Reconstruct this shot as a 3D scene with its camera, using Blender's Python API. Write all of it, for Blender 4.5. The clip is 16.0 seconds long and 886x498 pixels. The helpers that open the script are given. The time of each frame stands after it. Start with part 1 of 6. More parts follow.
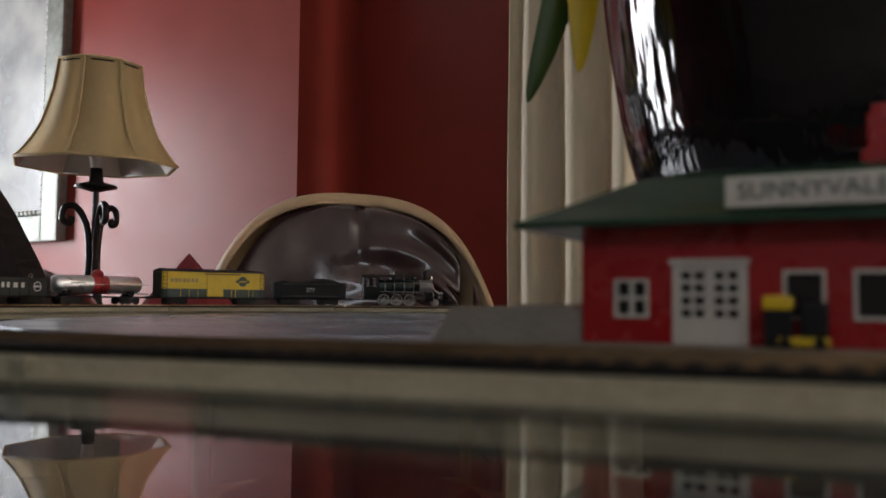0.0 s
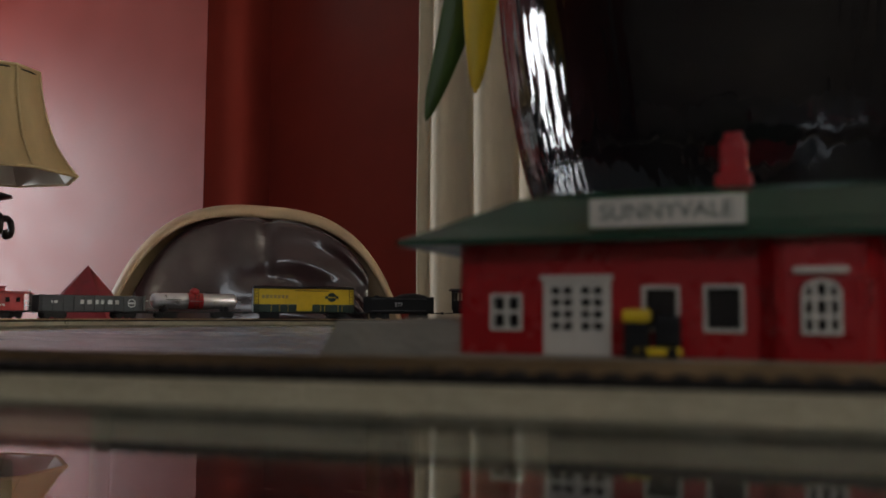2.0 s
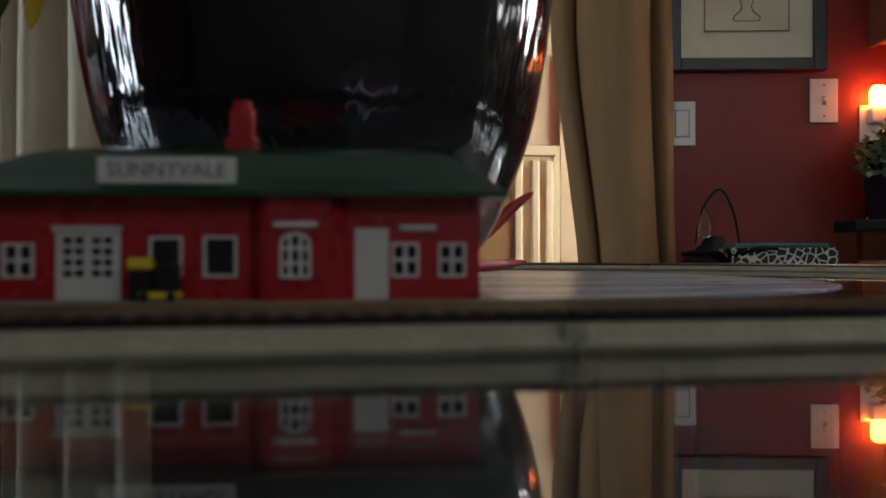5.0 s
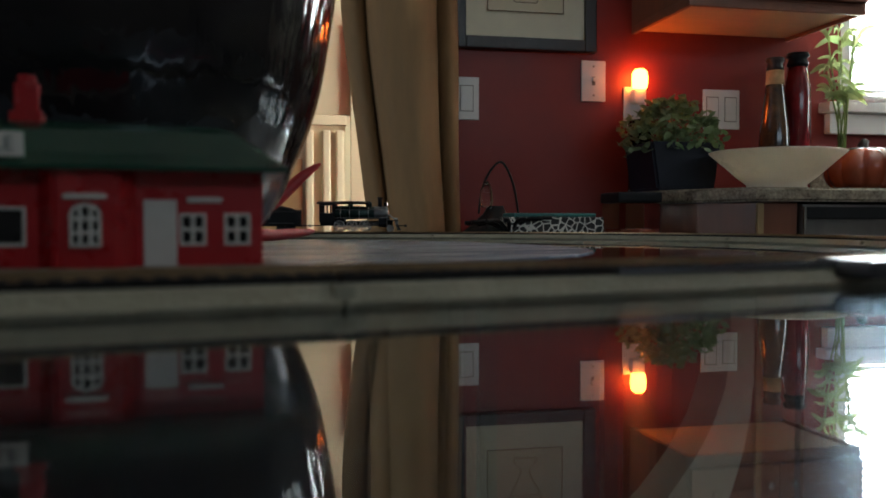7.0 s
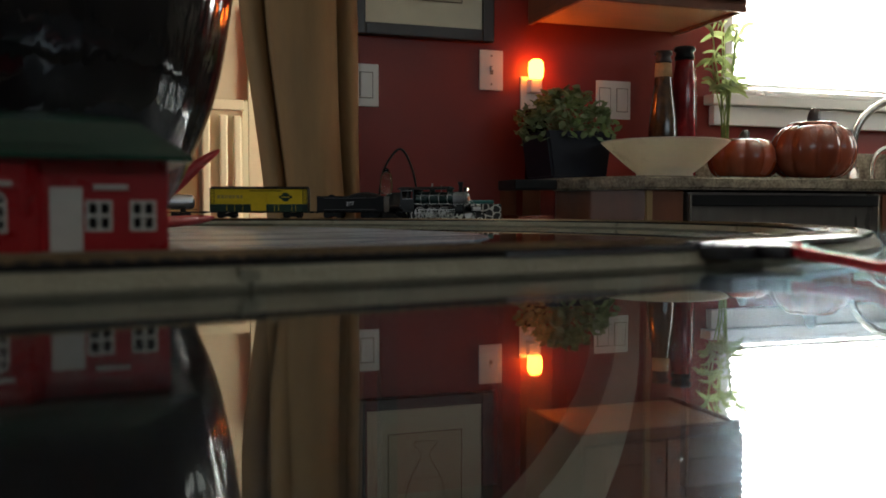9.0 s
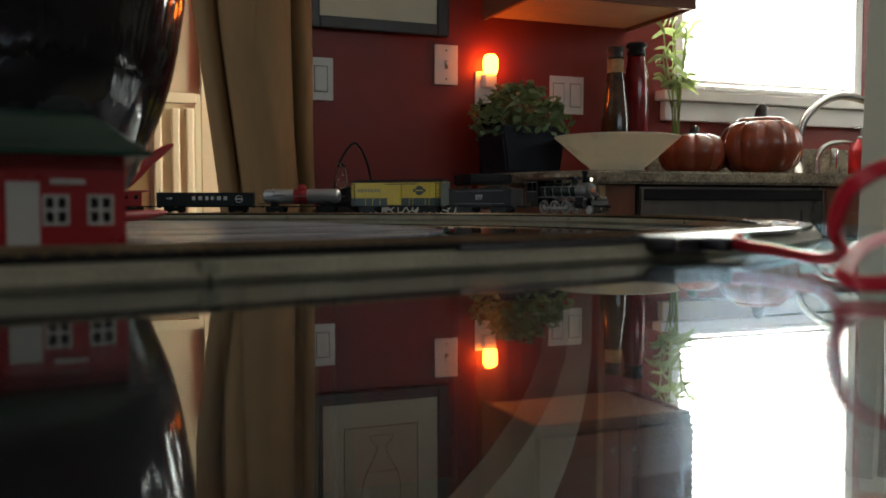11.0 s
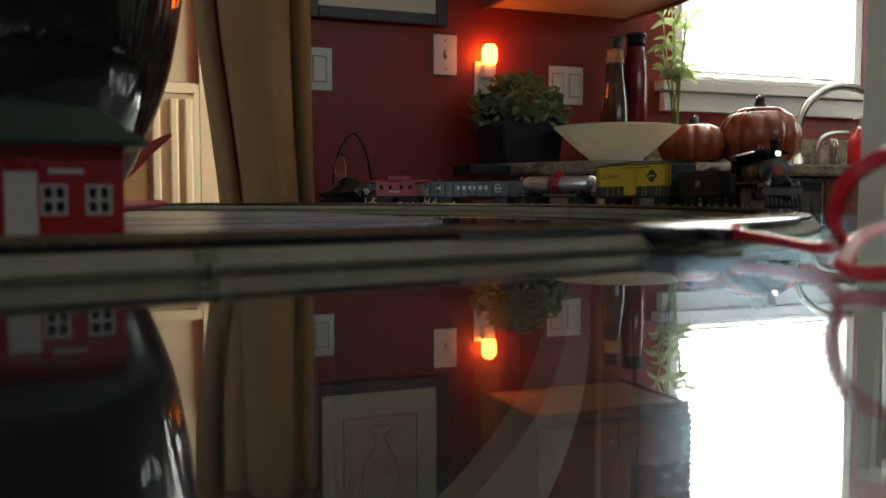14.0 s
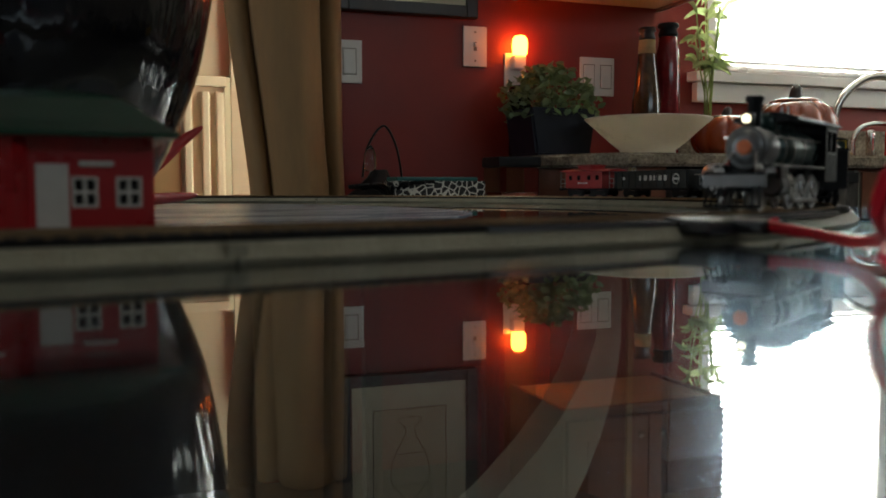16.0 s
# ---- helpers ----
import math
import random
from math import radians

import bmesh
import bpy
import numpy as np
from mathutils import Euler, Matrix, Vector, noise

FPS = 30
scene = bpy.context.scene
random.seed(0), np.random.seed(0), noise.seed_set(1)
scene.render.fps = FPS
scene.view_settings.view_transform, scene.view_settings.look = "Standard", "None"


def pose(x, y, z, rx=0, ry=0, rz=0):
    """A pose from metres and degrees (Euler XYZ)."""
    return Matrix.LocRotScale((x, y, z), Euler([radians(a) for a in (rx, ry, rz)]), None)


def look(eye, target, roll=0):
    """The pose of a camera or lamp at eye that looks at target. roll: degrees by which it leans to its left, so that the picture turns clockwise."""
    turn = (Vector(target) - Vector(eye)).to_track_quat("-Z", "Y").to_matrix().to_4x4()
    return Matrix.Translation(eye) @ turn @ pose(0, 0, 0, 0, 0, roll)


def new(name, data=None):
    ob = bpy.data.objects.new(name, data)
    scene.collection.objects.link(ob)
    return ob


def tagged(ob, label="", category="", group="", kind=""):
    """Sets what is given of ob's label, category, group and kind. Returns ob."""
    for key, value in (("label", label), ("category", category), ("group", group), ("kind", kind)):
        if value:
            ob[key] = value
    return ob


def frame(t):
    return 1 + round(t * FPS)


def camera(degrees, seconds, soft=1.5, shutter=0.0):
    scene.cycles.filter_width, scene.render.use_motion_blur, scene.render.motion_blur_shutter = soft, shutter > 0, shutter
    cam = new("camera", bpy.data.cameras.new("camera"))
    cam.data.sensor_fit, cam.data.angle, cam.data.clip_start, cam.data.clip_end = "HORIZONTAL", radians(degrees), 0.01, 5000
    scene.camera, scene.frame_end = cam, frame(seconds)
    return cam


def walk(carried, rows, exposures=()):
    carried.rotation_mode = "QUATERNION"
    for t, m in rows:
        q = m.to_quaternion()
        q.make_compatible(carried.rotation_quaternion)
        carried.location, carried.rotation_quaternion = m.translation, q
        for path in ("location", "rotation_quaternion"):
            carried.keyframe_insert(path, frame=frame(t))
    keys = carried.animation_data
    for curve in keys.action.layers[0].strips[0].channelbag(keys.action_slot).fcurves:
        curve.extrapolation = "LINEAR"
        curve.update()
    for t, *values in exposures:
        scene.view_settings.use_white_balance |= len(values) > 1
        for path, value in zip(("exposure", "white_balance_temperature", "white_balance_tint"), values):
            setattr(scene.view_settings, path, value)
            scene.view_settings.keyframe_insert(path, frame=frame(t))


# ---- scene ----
import itertools

# ---- camera ----
cam = camera(53.7, 16.0, soft=1.7)
cam.data.dof.use_dof, cam.data.dof.focus_distance, cam.data.dof.aperture_fstop = True, 1.8, 16.0
PATH = [
    (0, (0.0536, 0.0605, 0.0184), (-0.9979, 1.7577, 0.1360), 0.50),
    (0.5, (0.0550, 0.0597, 0.0184), (-0.9735, 1.7711, 0.1338), 0.45),
    (1, (0.0593, 0.0586, 0.0189), (-0.9094, 1.8039, 0.1430), 0.31),
    (1.5, (0.0608, 0.0577, 0.0192), (-0.8811, 1.8158, 0.1681), 0.18),
    (2, (0.0652, 0.0550, 0.0189), (-0.8098, 1.8474, 0.1660), 0.29),
    (2.5, (0.0740, 0.0515, 0.0190), (-0.6514, 1.9106, 0.1507), 0.24),
    (3, (0.0840, 0.0465, 0.0144), (-0.4451, 1.9725, 0.1182), 0.28),
    (3.5, (0.0912, 0.0407, 0.0207), (-0.2430, 2.0118, 0.0738), -0.00),
    (3.7, (0.0941, 0.0382, 0.0208), (-0.1567, 2.0224, 0.0198), -0.01),
    (5.8, (0.1024, 0.0269, 0.0208), (0.1364, 2.0265, 0.0426), -0.19),
    (5.9, (0.1028, 0.0247, 0.0207), (0.1613, 2.0238, 0.0340), -0.21),
    (6, (0.1031, 0.0227, 0.0205), (0.2000, 2.0203, 0.0255), -0.26),
    (6.5, (0.1031, 0.0099, 0.0211), (0.4171, 1.9849, -0.0039), -0.08),
    (7, (0.1027, 0.0018, 0.0210), (0.5234, 1.9563, -0.0354), -0.05),
    (7.5, (0.1023, -0.0003, 0.0209), (0.5519, 1.9476, -0.0368), -0.06),
    (8, (0.1002, -0.0105, 0.0212), (0.6729, 1.9046, -0.0456), 0.01),
    (8.5, (0.1001, -0.0112, 0.0209), (0.6832, 1.9005, -0.0535), -0.04),
    (9, (0.0987, -0.0163, 0.0211), (0.7381, 1.8767, -0.0660), 0.01),
    (9.5, (0.0980, -0.0189, 0.0210), (0.7724, 1.8614, -0.0774), -0.04),
    (10, (0.0963, -0.0241, 0.0210), (0.8240, 1.8364, -0.0727), 0.04),
    (12.5, (0.0963, -0.0236, 0.0209), (0.8325, 1.8324, -0.0933), -0.01),
    (13, (0.0963, -0.0236, 0.0208), (0.8322, 1.8322, -0.0982), -0.03),
    (13.5, (0.0963, -0.0236, 0.0208), (0.8322, 1.8321, -0.1006), -0.06),
    (14, (0.0964, -0.0237, 0.0208), (0.8324, 1.8319, -0.1008), -0.04),
    (14.5, (0.0963, -0.0237, 0.0208), (0.8319, 1.8321, -0.1016), -0.03),
    (15, (0.0965, -0.0236, 0.0206), (0.8261, 1.8344, -0.1043), -0.10),
    (15.5, (0.0968, -0.0219, 0.0206), (0.8112, 1.8419, -0.1058), -0.05),
    (16, (0.0974, -0.0205, 0.0207), (0.7700, 1.8579, -0.1182), -0.07),
]
EXPOSURES = [(0, 0.80, 6900, 14), (2.0, 0.62, 6900, 12), (3.5, 0.42, 6300, 8), (6.0, 0.34, 5900, 3), (6.6, 0.28, 5700, 1), (7.5, -0.04, 6150, 3), (9.0, 0.0, 6450, 3), (16, -0.08, 6400, 2)]
walk(cam, [(t, look(eye, target, roll)) for t, eye, target, roll in PATH], EXPOSURES)

# ---- light ----
FLOOR, CEIL = -0.79, 1.65
world = bpy.data.worlds.new("daylight")
scene.world = world
world.use_nodes = True
wn = world.node_tree
sky = wn.nodes.new("ShaderNodeTexSky")
sky.sky_type, sky.sun_disc, sky.sun_elevation, sky.sun_rotation = "NISHITA", False, radians(38), radians(215)
wn.links.new(sky.outputs[0], wn.nodes["Background"].inputs[0])
wn.nodes["Background"].inputs[1].default_value = 0.10
sun = new("sun", bpy.data.lights.new("sun", "SUN"))
sun.data.energy, sun.data.angle, sun.data.color = 2.0, radians(3), (1, 0.95, 0.88)
sun.matrix_world = look((0, 0, 6), (-1.2, -2.2, 3.6))


def area_lamp(name, at, towards, sx, sy, watts, colour):
    lamp = new(name, bpy.data.lights.new(name, "AREA"))
    lamp.data.shape, lamp.data.size, lamp.data.size_y, lamp.data.energy, lamp.data.color = "RECTANGLE", sx, sy, watts, colour
    lamp.matrix_world = look(at, towards)
    return lamp


area_lamp("kitchen_window_light", (2.23, 2.44, 0.9), (2.23, 0, 0.6), 0.78, 0.98, 98, (1.0, 0.99, 0.95))
area_lamp("west_window_light", (-3.85, 1.10, 0.45), (0, 1.10, 0.25), 0.55, 1.25, 34, (0.84, 0.92, 1.0))
# added fill for surfaces facing south, set high to stay out of the vase
area_lamp("south_fill_light", (1.9, -2.54, 1.25), (1.8, 0, 0.1), 2.95, 0.46, 9.5, (0.86, 0.93, 1.0))
# added fill from the unseen east side to brighten bowl and cabinets
area_lamp("east_fill_light", (3.66, 1.58, 0.8), (1.3, 1.75, 0.15), 0.43, 0.68, 8, (1.0, 0.98, 0.93))
# added fill inside the closed hall, placed to brighten the cream door
area_lamp("hall_fill_light", (1.08, 2.72, 0.4), (0.0, 2.86, 0.1), 0.34, 1.2, 20, (1.0, 0.97, 0.82))


# ---- materials ----
def mat(name, colour, rough=0.5, metal=0.0, vary=0.15, scale=20.0, bump=0.0, bump_scale=None, stretch=(1, 1, 1), coat=0.0, second=None, island=0.0, spec=None):
    m = bpy.data.materials.new(name)
    m.use_nodes = True
    nt = m.node_tree
    b = nt.nodes["Principled BSDF"]
    b.inputs["Roughness"].default_value, b.inputs["Metallic"].default_value = rough, metal
    b.inputs["Coat Weight"].default_value, b.inputs["Coat Roughness"].default_value = coat, 0.08
    if spec is not None:
        b.inputs["Specular IOR Level"].default_value = spec
    co, mp = nt.nodes.new("ShaderNodeTexCoord"), nt.nodes.new("ShaderNodeMapping")
    mp.inputs["Scale"].default_value = stretch
    nt.links.new(co.outputs["Object"], mp.inputs[0])
    n1, n2 = nt.nodes.new("ShaderNodeTexNoise"), nt.nodes.new("ShaderNodeTexNoise")
    n1.inputs["Scale"].default_value, n1.inputs["Detail"].default_value = scale, 6
    n2.inputs["Scale"].default_value, n2.inputs["Detail"].default_value = scale * 0.17, 3
    for n in (n1, n2):
        nt.links.new(mp.outputs[0], n.inputs["Vector"])
    add = nt.nodes.new("ShaderNodeMath")
    add.operation = "ADD"
    nt.links.new(n1.outputs[0], add.inputs[0])
    nt.links.new(n2.outputs[0], add.inputs[1])
    ramp = nt.nodes.new("ShaderNodeMapRange")
    ramp.inputs[1].default_value, ramp.inputs[2].default_value = 0.7, 1.3
    nt.links.new(add.outputs[0], ramp.inputs[0])
    mix = nt.nodes.new("ShaderNodeMix")
    mix.data_type = "RGBA"
    c2 = second or [min(1, c * (1 + vary)) for c in colour]
    c1 = colour if second else [c * (1 - vary) for c in colour]
    mix.inputs[6].default_value, mix.inputs[7].default_value = (*c1, 1), (*c2, 1)
    nt.links.new(ramp.outputs[0], mix.inputs[0])
    last = mix.outputs[2]
    if island:
        info, hsv, mr = nt.nodes.new("ShaderNodeNewGeometry"), nt.nodes.new("ShaderNodeHueSaturation"), nt.nodes.new("ShaderNodeMapRange")
        mr.inputs[3].default_value, mr.inputs[4].default_value = 1 - island, 1 + island
        nt.links.new(info.outputs["Random Per Island"], mr.inputs[0])
        nt.links.new(mr.outputs[0], hsv.inputs["Value"])
        nt.links.new(last, hsv.inputs["Color"])
        last = hsv.outputs[0]
    nt.links.new(last, b.inputs["Base Color"])
    rr = nt.nodes.new("ShaderNodeMapRange")
    rr.inputs[1].default_value, rr.inputs[2].default_value = 0.6, 1.4
    rr.inputs[3].default_value, rr.inputs[4].default_value = rough * 0.8, min(1, rough * 1.2)
    nt.links.new(add.outputs[0], rr.inputs[0])
    nt.links.new(rr.outputs[0], b.inputs["Roughness"])
    if bump:
        nb, bp = nt.nodes.new("ShaderNodeTexNoise"), nt.nodes.new("ShaderNodeBump")
        nb.inputs["Scale"].default_value, nb.inputs["Detail"].default_value = bump_scale or scale * 2, 5
        nt.links.new(mp.outputs[0], nb.inputs["Vector"])
        nt.links.new(nb.outputs[0], bp.inputs["Height"])
        bp.inputs["Strength"].default_value, bp.inputs["Distance"].default_value = bump, 0.002
        nt.links.new(bp.outputs[0], b.inputs["Normal"])
    return m


def clear(name, colour, rough=0.0, ior=1.5):
    m = bpy.data.materials.new(name)
    m.use_nodes = True
    b = m.node_tree.nodes["Principled BSDF"]
    b.inputs["Base Color"].default_value = (*colour, 1)
    b.inputs["Transmission Weight"].default_value, b.inputs["Roughness"].default_value, b.inputs["IOR"].default_value = 1, rough, ior
    return m


def glow(name, colour, strength):
    m = bpy.data.materials.new(name)
    m.use_nodes = True
    b = m.node_tree.nodes["Principled BSDF"]
    b.inputs["Base Color"].default_value = (*colour, 1)
    b.inputs["Emission Color"].default_value, b.inputs["Emission Strength"].default_value = (*colour, 1), strength
    return m


M = dict(
    wall=mat("red_wall_paint", (0.225, 0.026, 0.018), 0.42, spec=0.35, vary=0.08, scale=9, bump=0.25, bump_scale=260),
    taupe=mat("taupe_wall_paint", (0.16, 0.14, 0.12), 0.6, vary=0.08, scale=9, bump=0.2, bump_scale=260),
    ceiling=mat("ceiling_paint", (0.74, 0.70, 0.64), 0.9, vary=0.04, scale=5, bump=0.3, bump_scale=150),
    floor=mat("brown_carpet", (0.040, 0.025, 0.016), 0.95, vary=0.25, scale=60, bump=0.6, bump_scale=400),
    trim=mat("white_trim_paint", (0.78, 0.76, 0.72), 0.4, vary=0.04, scale=12),
    plate=mat("white_plastic", (0.72, 0.70, 0.66), 0.35, vary=0.04, scale=30),
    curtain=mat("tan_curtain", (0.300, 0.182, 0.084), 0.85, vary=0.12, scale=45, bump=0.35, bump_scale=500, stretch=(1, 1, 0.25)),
    # paler curtain cloth, with the light on its side put into the colour
    curtain_pale=mat("side_lit_curtain", (0.60, 0.53, 0.41), 0.85, vary=0.1, scale=45, bump=0.35, bump_scale=500, stretch=(1, 1, 0.25)),
    door=mat("cream_door_paint", (0.68, 0.62, 0.43), 0.45, vary=0.06, scale=14, bump=0.1),
    door_panel=mat("tan_door_panel", (0.34, 0.225, 0.10), 0.5, vary=0.1, scale=14, bump=0.1, stretch=(1, 1, 0.2)),
    hall=mat("hall_wall_paint", (0.60, 0.53, 0.36), 0.8, vary=0.06, scale=8),
    glass=clear("table_glass", (0.74, 0.79, 0.77), 0.0, 1.52),
    cream=mat("cream_lacquer", (0.74, 0.68, 0.54), 0.4, vary=0.07, scale=10, bump=0.1),
    roadbed=mat("grey_roadbed", (0.235, 0.21, 0.145), 0.50, spec=0.35, vary=0.22, scale=420, bump=0.6, bump_scale=700, second=(0.33, 0.30, 0.215)),
    tie=mat("dark_tie_plastic", (0.008, 0.006, 0.005), 0.55, spec=0.2, vary=0.3, scale=300, bump=0.3),
    tie_bed=mat("brown_track_web", (0.060, 0.040, 0.027), 0.24, vary=0.3, scale=260, bump=0.1),
    rail=mat("brass_rail", (0.34, 0.23, 0.13), 0.42, 1.0, vary=0.2, scale=200),
    red_plastic=mat("red_station_plastic", (0.34, 0.007, 0.011), 0.28, vary=0.1, scale=120, bump=0.03, bump_scale=500),
    green_plastic=mat("green_roof_plastic", (0.007, 0.036, 0.021), 0.22, vary=0.2, scale=100, bump=0.03, bump_scale=400),
    white_plastic=mat("white_station_plastic", (0.58, 0.54, 0.48), 0.4, vary=0.06, scale=150),
    pane=mat("dark_window_pane", (0.012, 0.012, 0.014), 0.12, vary=0.2, scale=80),
    grey_plastic=mat("grey_platform_plastic", (0.24, 0.215, 0.18), 0.6, vary=0.12, scale=140, bump=0.4, bump_scale=500),
    ink=mat("dark_lettering", (0.075, 0.095, 0.08), 0.6, vary=0.1, scale=100),
    yellow=mat("yellow_paint", (0.66, 0.45, 0.015), 0.42, vary=0.08, scale=150),
    car_green=mat("dark_green_paint", (0.010, 0.030, 0.020), 0.45, vary=0.2, scale=150),
    black=mat("black_plastic", (0.007, 0.007, 0.008), 0.5, spec=0.22, vary=0.3, scale=200, bump=0.2, bump_scale=600),
    plate_black=mat("satin_black_plastic", (0.016, 0.016, 0.018), 0.36, spec=0.8, vary=0.2, scale=120, bump=0.1, bump_scale=300),
    gloss_black=mat("gloss_black_plastic", (0.010, 0.010, 0.012), 0.16, vary=0.3, scale=120, bump=0.06, bump_scale=300),
    silver=mat("silver_paint", (0.62, 0.61, 0.62), 0.30, 0.85, vary=0.08, scale=90),
    car_red=mat("red_car_paint", (0.34, 0.014, 0.016), 0.42, vary=0.12, scale=150),
    gon=mat("blue_black_paint", (0.012, 0.017, 0.020), 0.45, vary=0.25, scale=150),
    lettering=mat("white_lettering", (0.62, 0.63, 0.62), 0.6, vary=0.06, scale=150),
    gold_ink=mat("gold_lettering", (0.30, 0.22, 0.08), 0.5, vary=0.1, scale=150),
    boiler=mat("green_black_boiler", (0.012, 0.030, 0.026), 0.30, 0.3, vary=0.2, scale=150),
    steel=mat("bright_steel", (0.42, 0.41, 0.39), 0.34, 1.0, vary=0.1, scale=150),
    graphite=mat("graphite_smokebox", (0.20, 0.20, 0.20), 0.4, 0.6, vary=0.2, scale=150),
    vase=mat("black_glaze", (0.003, 0.003, 0.004), 0.06, vary=0.5, scale=40, bump=1.0, bump_scale=70, stretch=(1, 1, 0.07), second=(0.010, 0.009, 0.010)),
    leaf=mat("green_leaf", (0.055, 0.105, 0.018), 0.45, vary=0.25, scale=60, island=0.3, stretch=(1, 1, 0.2)),
    yellow_leaf=mat("yellow_petal", (0.72, 0.50, 0.02), 0.5, vary=0.15, scale=60, stretch=(1, 1, 0.2)),
    leather=mat("brown_leather", (0.050, 0.026, 0.028), 0.24, vary=0.25, scale=22, bump=0.35, bump_scale=30, coat=0.6),
    chair_tan=mat("tan_chair_shell", (0.50, 0.36, 0.22), 0.5, vary=0.14, scale=18, bump=0.3, stretch=(1, 1, 0.3)),
    dark_cloth=mat("dark_brown_cloth", (0.020, 0.014, 0.014), 0.85, vary=0.25, scale=60, bump=0.4),
    shade=mat("tan_lampshade_silk", (0.62, 0.47, 0.25), 0.7, vary=0.08, scale=80, bump=0.25, bump_scale=700, stretch=(1, 1, 0.15)),
    shade_in=mat("white_shade_lining", (0.80, 0.78, 0.72), 0.8, vary=0.04, scale=40),
    piping=mat("tan_piping", (0.56, 0.42, 0.22), 0.7, vary=0.1, scale=200),
    iron=mat("black_iron", (0.018, 0.015, 0.014), 0.38, 0.7, vary=0.3, scale=60, bump=0.4),
    frame_silver=mat("antique_silver_frame", (0.20, 0.21, 0.19), 0.45, 0.35, vary=0.35, scale=40, bump=0.4),
    bead=mat("pale_silver_bead", (0.50, 0.50, 0.47), 0.35, 0.5, vary=0.2, scale=80),
    print_pale=mat("pale_landscape_print", (0.60, 0.60, 0.57), 0.25, vary=0.35, scale=5, second=(0.20, 0.21, 0.22)),
    dark_wood=mat("dark_frame_wood", (0.030, 0.018, 0.015), 0.4, vary=0.3, scale=30, bump=0.2, stretch=(1, 1, 0.2)),
    mat_board=mat("cream_mat_board", (0.80, 0.72, 0.55), 0.8, vary=0.04, scale=25),
    paper=mat("aged_drawing_paper", (0.74, 0.65, 0.47), 0.85, vary=0.08, scale=12),
    sepia=mat("sepia_drawing_ink", (0.17, 0.11, 0.06), 0.85, vary=0.2, scale=50),
    cabinet=mat("cherry_cabinet_wood", (0.19, 0.066, 0.032), 0.38, vary=0.22, scale=26, bump=0.15, stretch=(1, 1, 0.12)),
    # light brown, made paler for counter bounce and the night light's glow
    cabinet_pale=mat("lit_cabinet_bottom", (0.66, 0.46, 0.28), 0.5, vary=0.12, scale=20, stretch=(0.2, 1, 1)),
    granite=mat("speckled_granite", (0.40, 0.34, 0.25), 0.18, vary=0.5, scale=130, second=(0.10, 0.075, 0.055)),
    appliance=mat("dark_appliance_front", (0.15, 0.14, 0.13), 0.30, 0.6, vary=0.15, scale=30, stretch=(1, 1, 0.2)),
    bowl=mat("white_bowl_glaze", (0.80, 0.77, 0.68), 0.30, vary=0.06, scale=25, bump=0.1),
    pumpkin=mat("copper_pumpkin_glaze", (0.23, 0.045, 0.018), 0.25, vary=0.25, scale=22, coat=0.4, stretch=(1, 1, 0.3)),
    bottle_dark=mat("dark_herb_bottle", (0.030, 0.018, 0.012), 0.12, vary=0.6, scale=60, second=(0.10, 0.05, 0.02)),
    bottle_red=mat("red_bottle", (0.17, 0.010, 0.014), 0.12, vary=0.3, scale=40),
    cork=mat("cork", (0.42, 0.27, 0.13), 0.8, vary=0.2, scale=120, bump=0.3),
    navy=mat("dark_blue_pot", (0.009, 0.010, 0.017), 0.45, spec=0.25, vary=0.3, scale=40),
    foliage=mat("ivy_leaf", (0.17, 0.225, 0.135), 0.45, vary=0.25, scale=60, island=0.45),
    bamboo=mat("bamboo_leaf", (0.17, 0.23, 0.08), 0.45, vary=0.2, scale=60, island=0.35),
    jar=clear("clear_jar_glass", (0.93, 0.96, 0.94), 0.0),
    thin_jar=clear("thin_jar_glass", (0.93, 0.96, 0.94), 0.0, 1.08),
    chrome=mat("brushed_chrome", (0.62, 0.60, 0.56), 0.22, 1.0, vary=0.06, scale=60),
    soap=mat("red_soap_plastic", (0.50, 0.010, 0.014), 0.25, vary=0.1, scale=60),
    wire=mat("red_wire_insulation", (0.60, 0.010, 0.030), 0.32, vary=0.08, scale=150),
    cloth_red=mat("red_napkin_cloth", (0.23, 0.022, 0.032), 0.85, vary=0.2, scale=120, bump=0.4, bump_scale=600),
    pink_cloth=mat("pink_placemat_cloth", (0.45, 0.13, 0.15), 0.85, vary=0.15, scale=150, bump=0.4, bump_scale=600),
    slat=mat("white_blind_slat", (0.80, 0.80, 0.77), 0.5, vary=0.03, scale=30),
    outdoors=glow("bright_overcast_outdoors", (1.0, 1.0, 0.97), 9.0),
    # bluish streaks paint the daylight sheen onto the satin mat
    mat_sheet=mat("sheen_streaked_sheet", (0.40, 0.47, 0.56), 0.28, scale=9, bump=0.2, bump_scale=24, stretch=(0.6, 5, 1), second=(0.12, 0.14, 0.17)),
    bulb=glow("orange_night_bulb", (1.0, 0.18, 0.02), 31.0),
    headlamp=glow("warm_headlamp", (1.0, 0.85, 0.6), 3.0),
    orange_lens=mat("orange_lens", (0.75, 0.20, 0.08), 0.3, vary=0.1, scale=200),
    teal=mat("teal_tin", (0.02, 0.12, 0.11), 0.35, vary=0.2, scale=60),
)


